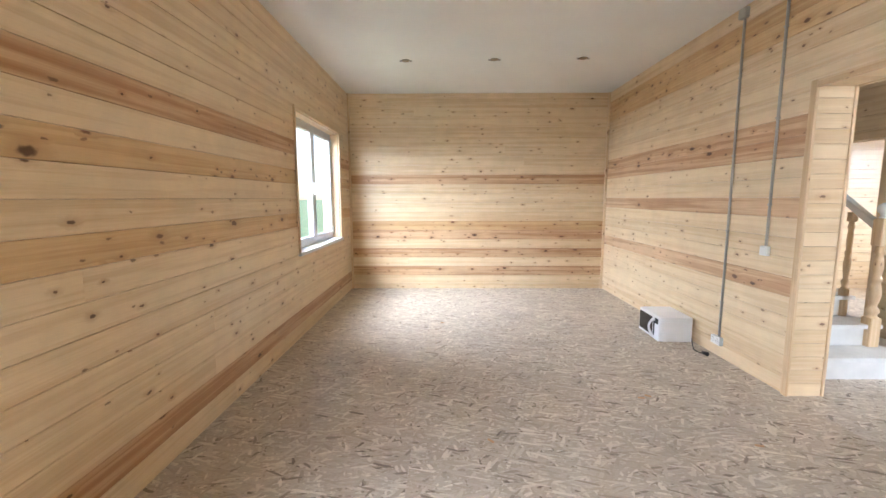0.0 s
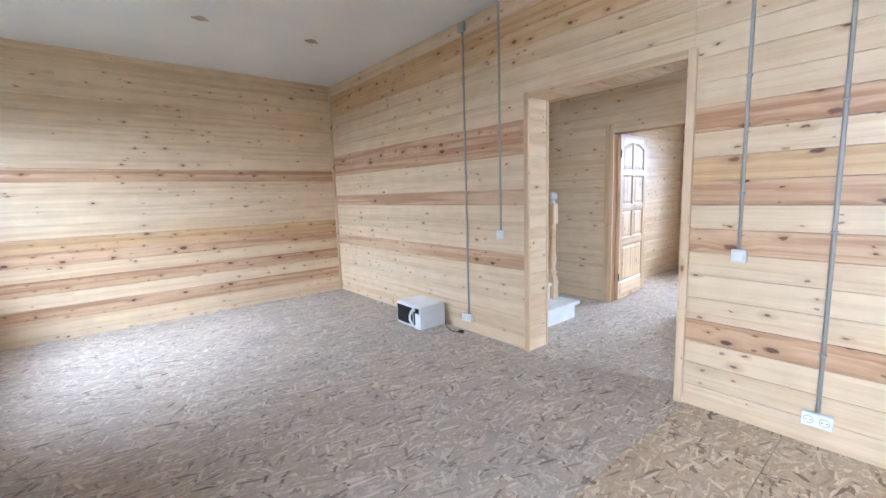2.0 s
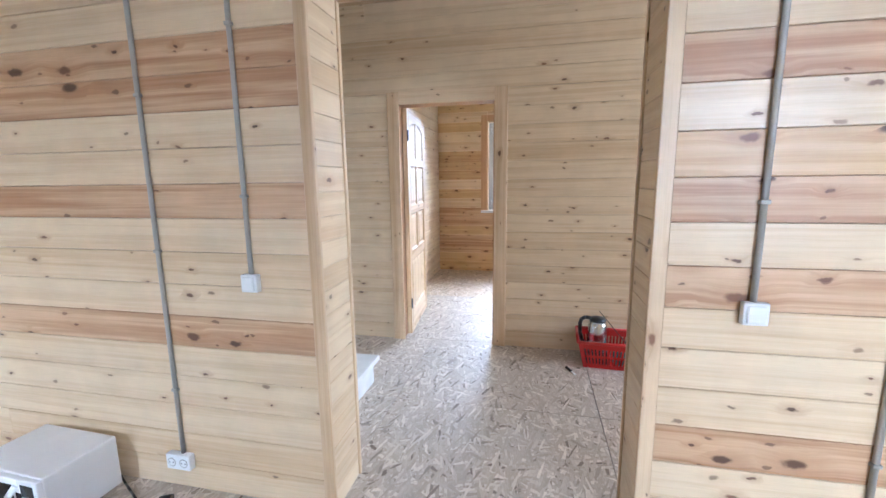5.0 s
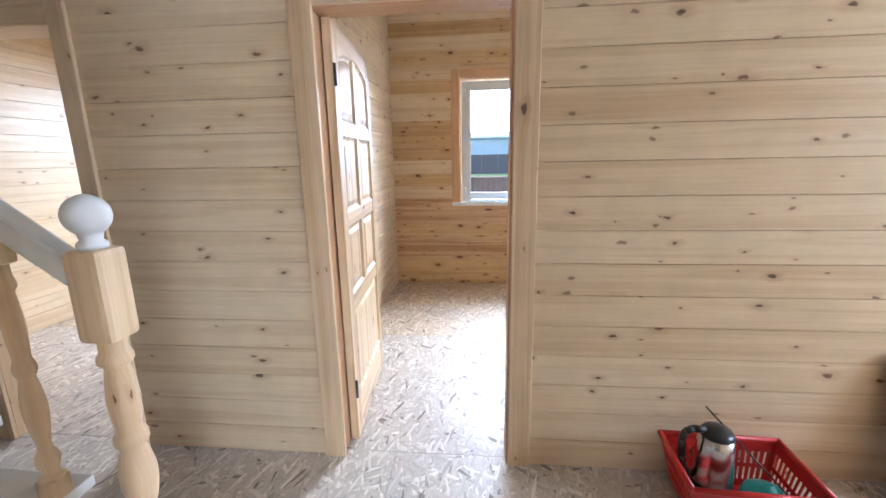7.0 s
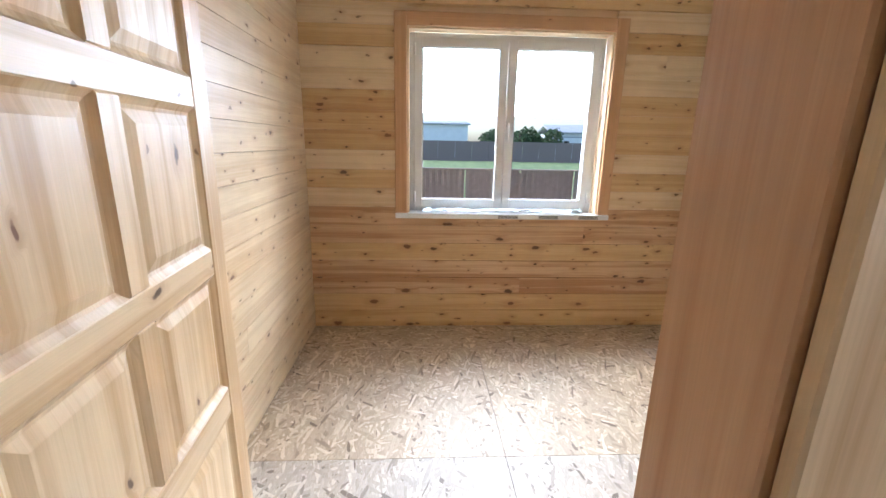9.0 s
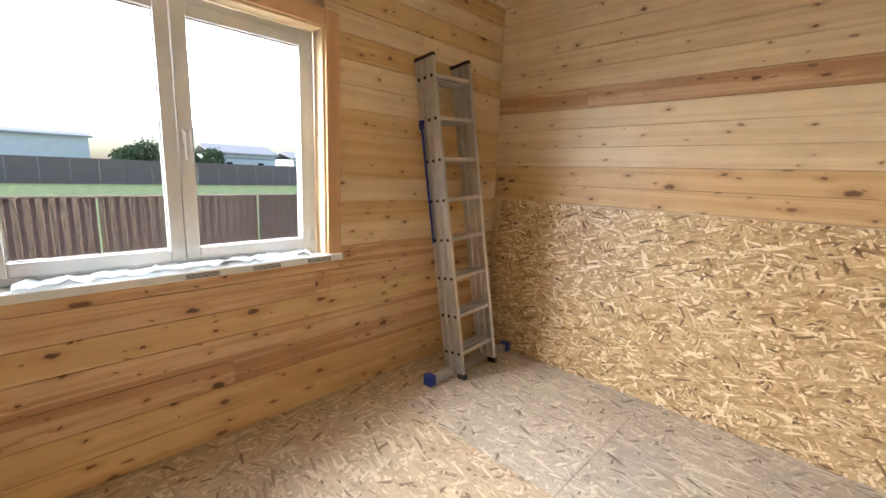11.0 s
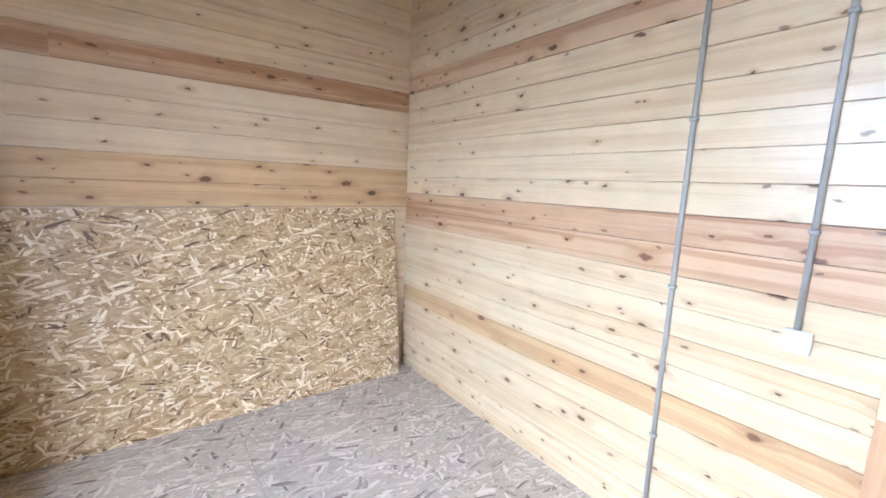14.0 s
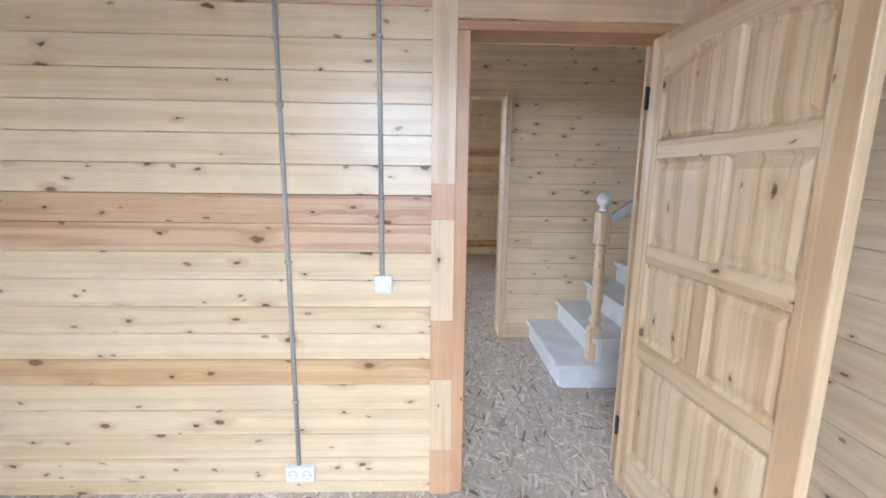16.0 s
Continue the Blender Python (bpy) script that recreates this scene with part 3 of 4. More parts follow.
# ---- door leaf ----
def panel_door():
    """Open panelled pine door: three pairs of panels, the top pair arched, over one wide panel. Hinged at its origin."""
    d = thing("panel_door", "open unfinished pine door with arched upper panels", "door", at=pose(4.85, 3.508, 0.012, 0, 0, 5.0))
    W, T, HT, S = 0.82, 0.04, 1.968, 0.085
    rails = ((0.0, 0.20), (0.66, 0.745), (1.08, 1.15), (1.50, 1.57), (HT - 0.085, HT))
    box_part("stile", (0, 0, 0), (S, T, HT), DOOR_PINE, d, "z", 0.003)
    box_part("stile", (W - S, 0, 0), (W, T, HT), DOOR_PINE, d, "z", 0.003)
    for lo, hi in rails:
        box_part("rail", (S, 0.001, lo), (W - S, T - 0.001, hi), DOOR_PINE, d, "x", 0.003)
    mid = W / 2
    for (l0, l1), (h0, h1) in zip(rails[1:], rails[2:]):
        box_part("mullion", (mid - 0.032, 0.001, l1), (mid + 0.032, T - 0.001, h0), DOOR_PINE, d, "z", 0.003)

    def field(x0, x1, z0, z1, arch=0.0, side=0):
        """A raised panel with moulded edges; arch: how far its outer top corner drops."""
        bm = bmesh.new()
        n = 8

        def outline(inset):
            pts = [(x0 + inset, z0 + inset), (x1 - inset, z0 + inset)]
            xs = [x1 - inset + (x0 - x1 + 2 * inset) * i / n for i in range(n + 1)]
            for x in xs:
                f = (x - x0) / (x1 - x0)
                f = 1 - f if side < 0 else f
                pts.append((x, z1 - inset - arch * (1 - math.cos(math.pi * 0.5 * f) ** 0.7 if side < 0 else 1 - math.cos(math.pi * 0.5 * f) ** 0.7)))
            return pts
        for ys in ((0.012, 0.006, 0.014, 0.006), (T - 0.012, T - 0.006, T - 0.014, T - 0.006)):
            rings = []
            for inset, y in zip((0.0, 0.012, 0.02, 0.045), (ys[1] - 0.003 if ys[0] < 0.02 else ys[1] + 0.003, ys[0], ys[2], ys[3])):
                rings.append([bm.verts.new((x, y, z)) for x, z in outline(inset)])
            front = ys[0] < 0.02
            for r0, r1 in zip(rings, rings[1:]):
                for i in range(len(r0)):
                    j = (i + 1) % len(r0)
                    q = (r0[i], r0[j], r1[j], r1[i])
                    bm.faces.new(q if front else q[::-1])
            bm.faces.new(rings[-1] if front else rings[-1][::-1])
        bm.normal_update()
        put_uv(bm, "z")
        part("panel", bm, DOOR_PINE, d)
    for i, ((l0, l1), (h0, h1)) in enumerate(zip(rails[1:], rails[2:])):
        top = i == 2
        field(S, mid - 0.032, l1, h0, 0.065 if top else 0.0, -1)
        field(mid + 0.032, W - S, l1, h0, 0.065 if top else 0.0, 1)
    field(S, W - S, rails[0][1], rails[1][0])
    # spandrels above the arched pair
    for side in (-1, 1):
        bm = bmesh.new()
        z1 = rails[4][0]
        xa, xb = (S, mid - 0.032) if side < 0 else (mid + 0.032, W - S)
        pts = []
        for i in range(9):
            x = xa + (xb - xa) * i / 8
            f = (x - xa) / (xb - xa)
            f = 1 - f if side < 0 else f
            pts.append((x, z1 - 0.065 * (1 - math.cos(math.pi * 0.5 * f) ** 0.7)))
        for (p, z), (q, w) in zip(pts, pts[1:]):
            vs = [bm.verts.new(c) for c in ((p, 0.001, z), (q, 0.001, w), (q, 0.001, z1 + 0.002), (p, 0.001, z1 + 0.002),
                                            (p, T - 0.001, z), (q, T - 0.001, w), (q, T - 0.001, z1 + 0.002), (p, T - 0.001, z1 + 0.002))]
            for f in ((0, 1, 2, 3), (7, 6, 5, 4), (1, 0, 4, 5), (3, 2, 6, 7)):
                bm.faces.new([vs[k] for k in f])
        bm.normal_update()
        put_uv(bm, "x")
        part("arched_rail", bm, DOOR_PINE, d)
    for z in (0.24, 1.70):
        hb = slab(bmesh.new(), (-0.006, -0.003, z), (0.008, 0.0, z + 0.09), "z", 0.001)
        rod(hb, (-0.004, -0.006, z), (-0.004, -0.006, z + 0.09), 0.007)
        part("hinge", hb, DARK, d, "black steel hinge")
    return d


panel_door()


# ---- electrics ----
def conduit(x, out, y, z0, z1):
    c = thing("cable_conduit", "grey plastic cable conduit running down a board wall", "conduit", "surface cable conduits")
    cx = x + out * 0.0095
    part("tube", rod(bmesh.new(), (cx, y, z0), (cx, y, z1), 0.0095, 12), CONDUIT_GREY, c)
    z = z0 + 0.3
    while z < z1:
        a, b = sorted((x, x + out * 0.021))
        part("clip", slab(bmesh.new(), (a, y - 0.014, z), (b, y + 0.014, z + 0.014), "z", 0.003), CONDUIT_GREY, c)
        z += 0.62


def socket(x, out, y, z, gangs=2):
    s = thing("wall_socket", "white double power socket on a board wall", "socket", "double wall sockets")
    a, b = sorted((x, x + out * 0.034))
    w = 0.062 if gangs == 2 else 0.04
    part("body", slab(bmesh.new(), (a, y - w, z - 0.036), (b, y + w, z + 0.036), "y", 0.006), SOCKET_WHITE, s)
    for k in (-1, 1):
        yc = y + k * 0.031
        f = x + out * 0.034
        # nothing is cut: grey ring and black dots paint the shade of well and pin holes
        part("well_shade", rod(bmesh.new(), (f - out * 0.004, yc, z), (f + out * 0.0012, yc, z), 0.021, 20), CONDUIT_GREY, s)
        part("well_floor", rod(bmesh.new(), (f, yc, z), (f + out * 0.0016, yc, z), 0.0175, 20), SOCKET_WHITE, s)
        hb = bmesh.new()
        for q in (-0.0095, 0.0095):
            rod(hb, (f, yc + q, z), (f + out * 0.0024, yc + q, z), 0.003, 8)
        part("pin_hole_shade", hb, DARK, s)


def switch(x, out, y, z, label="white light switch on a board wall"):
    s = thing("light_switch", label, "switch", "light switches")
    a, b = sorted((x, x + out * 0.03))
    part("body", slab(bmesh.new(), (a, y - 0.036, z - 0.036), (b, y + 0.036, z + 0.036), "z", 0.006), SOCKET_WHITE, s)
    a, b = sorted((x + out * 0.028, x + out * 0.036))
    part("rocker", slab(bmesh.new(), (a, y - 0.026, z - 0.028), (b, y + 0.026, z + 0.028), "z", 0.003), SOCKET_WHITE, s)


socket(2.825, -1, 3.998, 0.145)
conduit(2.825, -1, 3.985, 0.181, 2.80)
switch(2.825, -1, 3.551, 0.99)
conduit(2.825, -1, 3.55, 1.026, H)
switch(2.825, -1, 1.784, 0.965)
conduit(2.825, -1, 1.788, 1.001, H)
socket(2.825, -1, 1.405, 0.152)
conduit(2.825, -1, 1.405, 0.188, H)
socket(4.9, 1, 2.05, 0.115)
conduit(4.9, 1, 2.04, 0.151, H)
switch(4.9, 1, 2.43, 0.99)
conduit(4.9, 1, 2.425, 1.026, H)
jb = thing("junction_box", "grey plastic junction box under the ceiling", "junction box")
part("body", slab(bmesh.new(), (2.79, 3.945, 2.80), (2.8249, 4.025, 2.88), "z", 0.006), CONDUIT_GREY, jb)
part("lid", slab(bmesh.new(), (2.784, 3.95, 2.805), (2.79, 4.02, 2.875), "z", 0.002), CONDUIT_GREY, jb)

for k, (x, y) in enumerate(((-0.016, 5.289), (0.966, 5.265), (1.935, 5.235))):
    sp = thing("recessed_spotlight", "small unlit recessed spotlight with bare ring in ceiling", "ceiling light", "row of ceiling spotlights")
    ring = turned(bmesh.new(), [(0.034, H - 0.001), (0.046, H - 0.001), (0.047, H - 0.004), (0.042, H - 0.007), (0.034, H - 0.004)], 24, Matrix.Translation((x, y, 0)))
    part("ring", ring, STEEL, sp, "thin metal ring")
    part("lens", rod(bmesh.new(), (x, y, H - 0.003), (x, y, H - 0.0005), 0.034, 20), SOCKET_WHITE, sp)
    for q in (-1, 1):
        cl = slab(bmesh.new(), (x + q * 0.055 - 0.012, y - 0.004, H - 0.016), (x + q * 0.055 + 0.012, y + 0.004, H - 0.0005), "x", 0.001)
        part("spring_clip", cl, CONDUIT_GREY, sp)


# ---- microwave ----
def microwave():
    m = thing("microwave_oven", "small white microwave oven standing on the floor", "microwave", at=pose(2.475, 4.315, 0, 0, 0, -2))
    D, W, Z = 0.30, 0.43, 0.25
    part("body", slab(bmesh.new(), (0.012, 0, 0.012), (D, W, Z), "y", 0.006), OVEN_WHITE, m, "white enamelled housing")
    part("door", slab(bmesh.new(), (-0.012, 0.105, 0.016), (0.012, W, Z - 0.004), "y", 0.006), OVEN_WHITE, m)
    part("door_glass", slab(bmesh.new(), (-0.0145, 0.135, 0.04), (-0.011, W - 0.012, Z - 0.03), "y", 0.001), SMOKED, m, "black door glass")
    part("control_panel", slab(bmesh.new(), (-0.012, 0.0, 0.016), (0.012, 0.102, Z - 0.004), "y", 0.005), OVEN_WHITE, m)
    part("display", slab(bmesh.new(), (-0.0135, 0.02, 0.175), (-0.0115, 0.088, Z - 0.022), "y", 0.0008), SMOKED, m)
    hb = bmesh.new()
    pts = []
    for i in range(11):
        f = i / 10
        pts.append((-0.014 - 0.03 * math.sin(math.pi * f), 0.112 + 0.03 * math.sin(math.pi * f), 0.03 + f * (Z - 0.06)))
    tube(hb, pts, 0.011, 10)
    part("handle", hb, OVEN_WHITE, m, "bowed white handle")
    # flat black plate on the front behind the handle
    part("grip_plate", slab(bmesh.new(), (-0.0138, 0.09, 0.05), (-0.0118, 0.118, Z - 0.06), "z", 0.0008), SMOKED, m, "thin black plate behind the handle")
    for x in (0.04, D - 0.04):
        for y in (0.04, W - 0.04):
            part("foot", rod(bmesh.new(), (x, y, 0), (x, y, 0.014), 0.014, 12), DARK, m)


microwave()
cord = thing("power_cord", "black power cord with plug lying on the floor", "cable")
cpts = [(2.775, 4.43, 0.19), (2.79, 4.38, 0.12), (2.79, 4.33, 0.03), (2.775, 4.29, 0.006), (2.74, 4.22, 0.005), (2.70, 4.14, 0.005), (2.70, 4.08, 0.005), (2.715, 4.03, 0.008)]
part("cable", tube(bmesh.new(), cpts, 0.005), DARK, cord)
plug = rod(bmesh.new(), (2.715, 4.035, 0.018), (2.73, 3.985, 0.018), 0.013, 12, 0.018)
part("plug", plug, DARK, cord)


# ---- stairs ----
RISE, GOING = 0.18, 0.25
stairs = thing("staircase", "wooden staircase with dusty white-painted steps", "stairs")
for i in range(12):
    y = 3.52 + i * GOING
    zt = RISE * (i + 1)
    box_part("tread", (3.058, y - 0.03, zt - 0.035), (3.965 if i else 3.99, y + GOING + 0.02, zt), STEP_WHITE, stairs, "x", 0.006)
    box_part("riser", (3.058, y, zt - RISE + (0.0 if i == 0 else 0.001)), (3.94, y + 0.02, zt - 0.036), STEP_WHITE, stairs, "x", 0.002)
for i in range(12):
    sb = slab(bmesh.new(), (3.93, 3.541 + i * GOING, max(0.0, RISE * (i - 1))), (3.955, 3.54 + (i + 1) * GOING, RISE * (i + 1) - 0.037), "y", 0.0)
    part("side_board", sb, STEP_WHITE, stairs)

NEWEL = [(0.045, 0.0), (0.045, 0.01), (0.034, 0.015), (0.03, 0.03), (0.04, 0.05), (0.044, 0.065), (0.038, 0.085), (0.026, 0.10), (0.024, 0.12), (0.034, 0.16),
         (0.041, 0.21), (0.042, 0.25), (0.034, 0.30), (0.027, 0.325), (0.038, 0.345), (0.038, 0.365), (0.028, 0.385), (0.033, 0.43), (0.036, 0.48), (0.031, 0.54),
         (0.026, 0.575), (0.038, 0.59), (0.038, 0.605), (0.03, 0.62), (0.03, 0.66)]


def newel(x, y, z, ball=True, block=0.22):
    nw = thing("newel_post" if ball else "stair_baluster", "turned pine newel post with white ball finial" if ball else "turned pine stair baluster below the handrail", "newel post" if ball else "baluster",
               at=pose(x, y, z))
    b = 0.043 if ball else 0.026
    k = 1.0 if ball else 0.62
    part("base_block", slab(bmesh.new(), (-b, -b, 0), (b, b, 0.24), "z", 0.008), TRIM, nw)
    part("turned_shaft", turned(bmesh.new(), [(r * k, 0.235 + h * (0.59 / 0.66)) for r, h in NEWEL], 20), TRIM, nw)
    if ball:
        part("top_block", slab(bmesh.new(), (-b, -b, 0.82), (b, b, 0.82 + block), "z", 0.014), TRIM, nw)
        zb = 0.82 + block
        fin = [(0.03, 0.0), (0.03, 0.012), (0.022, 0.02), (0.024, 0.03)] + [(0.047 * math.sin(t), 0.075 - 0.047 * math.cos(t)) for t in [0.55 + i * 0.2 for i in range(12)]] + [(0.006, 0.1225)]
        part("ball_finial", turned(bmesh.new(), [(r, h + zb) for r, h in fin], 24), STEP_WHITE, nw, "white-wrapped ball finial")
    return nw


newel(3.885, 3.765, RISE)
rail_bm = bmesh.new()
a0, a1 = Vector((3.885, 3.80, 1.15)), Vector((3.885, 6.3, 1.15 + 2.5 * RISE / GOING))
d = (a1 - a0).length
slab(rail_bm, (0, -0.03, -0.025), (d, 0.03, 0.03), "x", 0.012, Matrix.Translation(a0) @ (a1 - a0).to_track_quat("X", "Z").to_matrix().to_4x4())
tagged(part("handrail", rail_bm, STEP_WHITE), "pale handrail rising from the newel post", "handrail")
for i in (1, 2, 3, 4):
    bl = newel(3.885, 3.77 + i * GOING, RISE * (i + 1), False)
    part("upper_block", slab(bmesh.new(), (-0.026, -0.026, 0.82), (0.026, 0.026, 0.90), "z", 0.004), TRIM, bl)


# ---- bedroom things ----
pan = tagged(part("strand_board_panel", slab(bmesh.new(), (0, 0, 0), (2.5, 0.012, 1.245), "x", 0.0015), GOLD_OSB), "large golden strand board sheet leaning against the wall", "board panel")
pan.matrix_basis = pose(5.02, 0.19, 0, 6.1, 0, 0)


def ladder():
    lean = math.degrees(math.atan2(0.29, 2.16))
    ld = thing("extension_ladder", "three-section aluminium ladder leaning beside the window", "ladder", at=pose(7.18, 0.71, 0.04, -3.2, lean, 0))
    L = 2.17
    for sct in range(3):
        x = sct * 0.06
        for q in (-1, 1):
            y = q * (0.175)
            st = bmesh.new()
            slab(st, (x - 0.026, y - 0.011, 0.0 if sct < 2 else 0.02), (x + 0.026, y + 0.011, L), "z", 0.003)
            slab(st, (x - 0.027, y + q * 0.008 - 0.007, 0.0), (x - 0.020, y + q * 0.008 + 0.007, L), "z", 0.001)
            slab(st, (x + 0.020, y + q * 0.008 - 0.007, 0.0), (x + 0.027, y + q * 0.008 + 0.007, L), "z", 0.001)
            so = part("stile", st, ALU, ld, "extruded aluminium stile")
            part("end_cap", slab(bmesh.new(), (x - 0.028, y - 0.016, L), (x + 0.028, y + 0.016, L + 0.022), "z", 0.005), DARK, so, "black plastic end cap")
            for i in range(8):
                z = 0.16 + i * 0.27
                part("rivet", rod(bmesh.new(), (x, y + q * 0.010, z), (x, y + q * 0.0165, z), 0.011, 10), DARK, so)
        for i in range(8):
            z = 0.16 + i * 0.27
            if z < L - 0.04:
                part("rung", slab(bmesh.new(), (x - 0.017, -0.168, z - 0.014), (x + 0.017, 0.168, z + 0.014), "y", 0.004), ALU, ld)
    part("strap", slab(bmesh.new(), (0.124, 0.190, 0.95), (0.140, 0.200, 1.75), "z", 0.002), BLUE, ld, "blue plastic locking bar")
    part("hook", slab(bmesh.new(), (0.112, 0.184, 1.73), (0.15, 0.206, 1.79), "z", 0.004), BLUE, ld)
    for q in (-1, 1):
        part("foot", slab(bmesh.new(), (-0.034, q * 0.175 - 0.018, -0.028), (0.036, q * 0.175 + 0.018, 0.012), "z", 0.004), DARK, ld)
    return ld


ladder()
stb = thing("ladder_stabiliser", "aluminium stabiliser bar with blue end caps at the ladder's foot", "stabiliser bar")
part("bar", slab(bmesh.new(), (7.25, 0.25, 0.004), (7.30, 1.09, 0.06), "y", 0.004, ), ALU, stb)
for y in (0.215, 1.085):
    part("end_cap", slab(bmesh.new(), (7.24, y, 0.0), (7.31, y + 0.055, 0.075), "y", 0.006), BLUE, stb, "blue plastic end cap")

film_bm = bmesh.new()
nx, ny = 9, 60
grid = [[film_bm.verts.new((7.595 + 0.105 * i / nx + 0.02 * noise.noise((j * 0.21, i * 0.3, 5)),
                            1.80 + 1.22 * j / ny,
                            0.934 + 0.006 + 0.034 * abs(noise.noise((i * 0.45, j * 0.24, 1.7))) + 0.022 * abs(noise.noise((i * 0.9, j * 0.8, 4.0))))) for j in range(ny + 1)] for i in range(nx + 1)]
for i in range(nx):
    for j in range(ny):
        film_bm.faces.new((grid[i][j], grid[i + 1][j], grid[i + 1][j + 1], grid[i][j + 1])).smooth = True
tagged(part("plastic_film", film_bm, FILM), "crumpled clear protective film lying on window sill", "plastic film")
# slots in the sill's edge: their dark insides laid on as thin black strips
for y in (1.68, 1.99, 2.30):
    slot_bm = bmesh.new()
    for k in range(4):
        slab(slot_bm, (7.5835, y, 0.896 + k * 0.0065), (7.5852, y + 0.15, 0.8995 + k * 0.0065), "y")
    tagged(part("sill_slots", slot_bm, DARK), "dark strips drawing the slots along the white sill's edge", "label", "printed marks on the sill")


# ---- hall things ----
def basket():
    """Red plastic basket with flared, slotted sides and a rolled rim."""
    b = thing("plastic_basket", "red slotted plastic basket on the hall floor", "basket", at=pose(4.565, 1.875, 0, 0, 0, -3))
    lx, ly, fx, fy, Z = 0.125, 0.19, 0.165, 0.235, 0.205

    def side(nm, p0, p1, q0, q1, n):
        bm = bmesh.new()
        p0, p1, q0, q1 = map(Vector, (p0, p1, q0, q1))

        def strip_quad(u0, u1, v0, v1):
            c = []
            inward = (Vector((0, 0, 0.1)) - (p0 + p1) / 2)
            inward.z = 0
            inward = inward.normalized() * 0.004
            for u, v in ((u0, v0), (u1, v0), (u1, v1), (u0, v1)):
                lo, hi = p0.lerp(p1, u), q0.lerp(q1, u)
                c.append(lo.lerp(hi, v))
            vs = [bm.verts.new(x) for x in c] + [bm.verts.new(x + inward) for x in c]
            for f in ((0, 1, 2, 3), (7, 6, 5, 4), (1, 0, 4, 5), (2, 1, 5, 6), (3, 2, 6, 7), (0, 3, 7, 4)):
                bm.faces.new([vs[k] for k in f])
        for v0, v1 in ((0, 0.16), (0.42, 0.50), (0.76, 1.0)):
            strip_quad(0, 1, v0, v1)
        for i in range(n + 1):
            u = i / n
            w = 0.016 if 0 < i < n else 0.04
            strip_quad(max(0, u - w), min(1, u + w), 0.16, 0.42)
            strip_quad(max(0, u - w), min(1, u + w), 0.50, 0.76)
        bmesh.ops.recalc_face_normals(bm, faces=bm.faces)
        part(nm, bm, RED, b)
    c = [(-lx, -ly, 0.0), (lx, -ly, 0.0), (lx, ly, 0.0), (-lx, ly, 0.0)]
    t = [(-fx, -fy, Z), (fx, -fy, Z), (fx, fy, Z), (-fx, fy, Z)]
    for i, n in zip(range(4), (12, 18, 12, 18)):
        side("side", c[i], c[(i + 1) % 4], t[i], t[(i + 1) % 4], n)
    part("bottom", slab(bmesh.new(), (-lx, -ly, 0.0), (lx, ly, 0.005), "y", 0.001), RED, b)
    rim = bmesh.new()
    for i in range(4):
        rod(rim, t[i], t[(i + 1) % 4], 0.011, 10)
        bmesh.ops.create_uvsphere(rim, u_segments=10, v_segments=6, radius=0.011, matrix=Matrix.Translation(t[i]))
    part("rim", rim, RED, b)


basket()
kt = thing("electric_kettle", "steel electric kettle with black handle in the basket", "kettle", at=pose(4.575, 1.965, 0.096))
part("base_ring", rod(bmesh.new(), (0, 0, 0), (0, 0, 0.02), 0.074, 28), DARK, kt)
part("body", turned(bmesh.new(), [(0.072, 0.02), (0.075, 0.03), (0.074, 0.10), (0.066, 0.19), (0.06, 0.225)], 32), STEEL, kt, "polished steel jug")
part("lid", turned(bmesh.new(), [(0.06, 0.225), (0.061, 0.235), (0.05, 0.25), (0.02, 0.258), (0.004, 0.26)], 28), DARK, kt, "black lid")
hk = bmesh.new()
tube(hk, [(0, 0.045, 0.245), (0, 0.09, 0.25), (0, 0.118, 0.235), (0, 0.128, 0.20), (0, 0.125, 0.13), (0, 0.112, 0.07), (0, 0.085, 0.045), (0, 0.068, 0.05)], 0.014, 10)
part("handle", hk, DARK, kt, "black plastic handle")
tq = bmesh.new()
bmesh.ops.create_uvsphere(tq, u_segments=18, v_segments=10, radius=1.0, matrix=Matrix.Translation((4.53, 1.79, 0.075)) @ Matrix.Diagonal((0.07, 0.085, 0.075, 1)))
for v in tq.verts:
    v.co += Vector((0, 0, 0.018 * noise.noise(v.co * 16)))
tagged(part("cleaning_cloth", tq, TEAL), "bundled teal cloth lying in the red basket", "cloth")
sk = rod(bmesh.new(), (4.48, 1.70, 0.10), (4.735, 1.93, 0.345), 0.0035, 8)
rod(sk, (4.48, 1.70, 0.10), (4.50, 1.72, 0.125), 0.006, 8)
tagged(part("metal_rod", sk, DARK), "thin dark metal rod leaning in the basket", "rod")
up = tagged(part("prop_in_basket", slab(bmesh.new(), (4.49, 1.885, 0.006), (4.66, 2.045, 0.096), "y", 0.012), DARK), "dark box under the kettle in the basket", "box")

off = tagged(part("board_offcut", slab(bmesh.new(), (0, 0, 0), (0.33, 0.012, 0.625), "x", 0.001), OFFCUT_OSB), "small strand board offcut leaning against the wall", "board offcut")
off.matrix_basis = pose(4.605, 1.262, 0, -11.0, 0, -90)
off2 = tagged(part("board_offcut", slab(bmesh.new(), (0, 0, 0), (0.30, 0.012, 0.72), "x", 0.001), OFFCUT_OSB), "tall strand board offcut behind the black crate", "board offcut")
off2.matrix_basis = pose(4.69, 0.80, 0, -3.0, 0, -90)


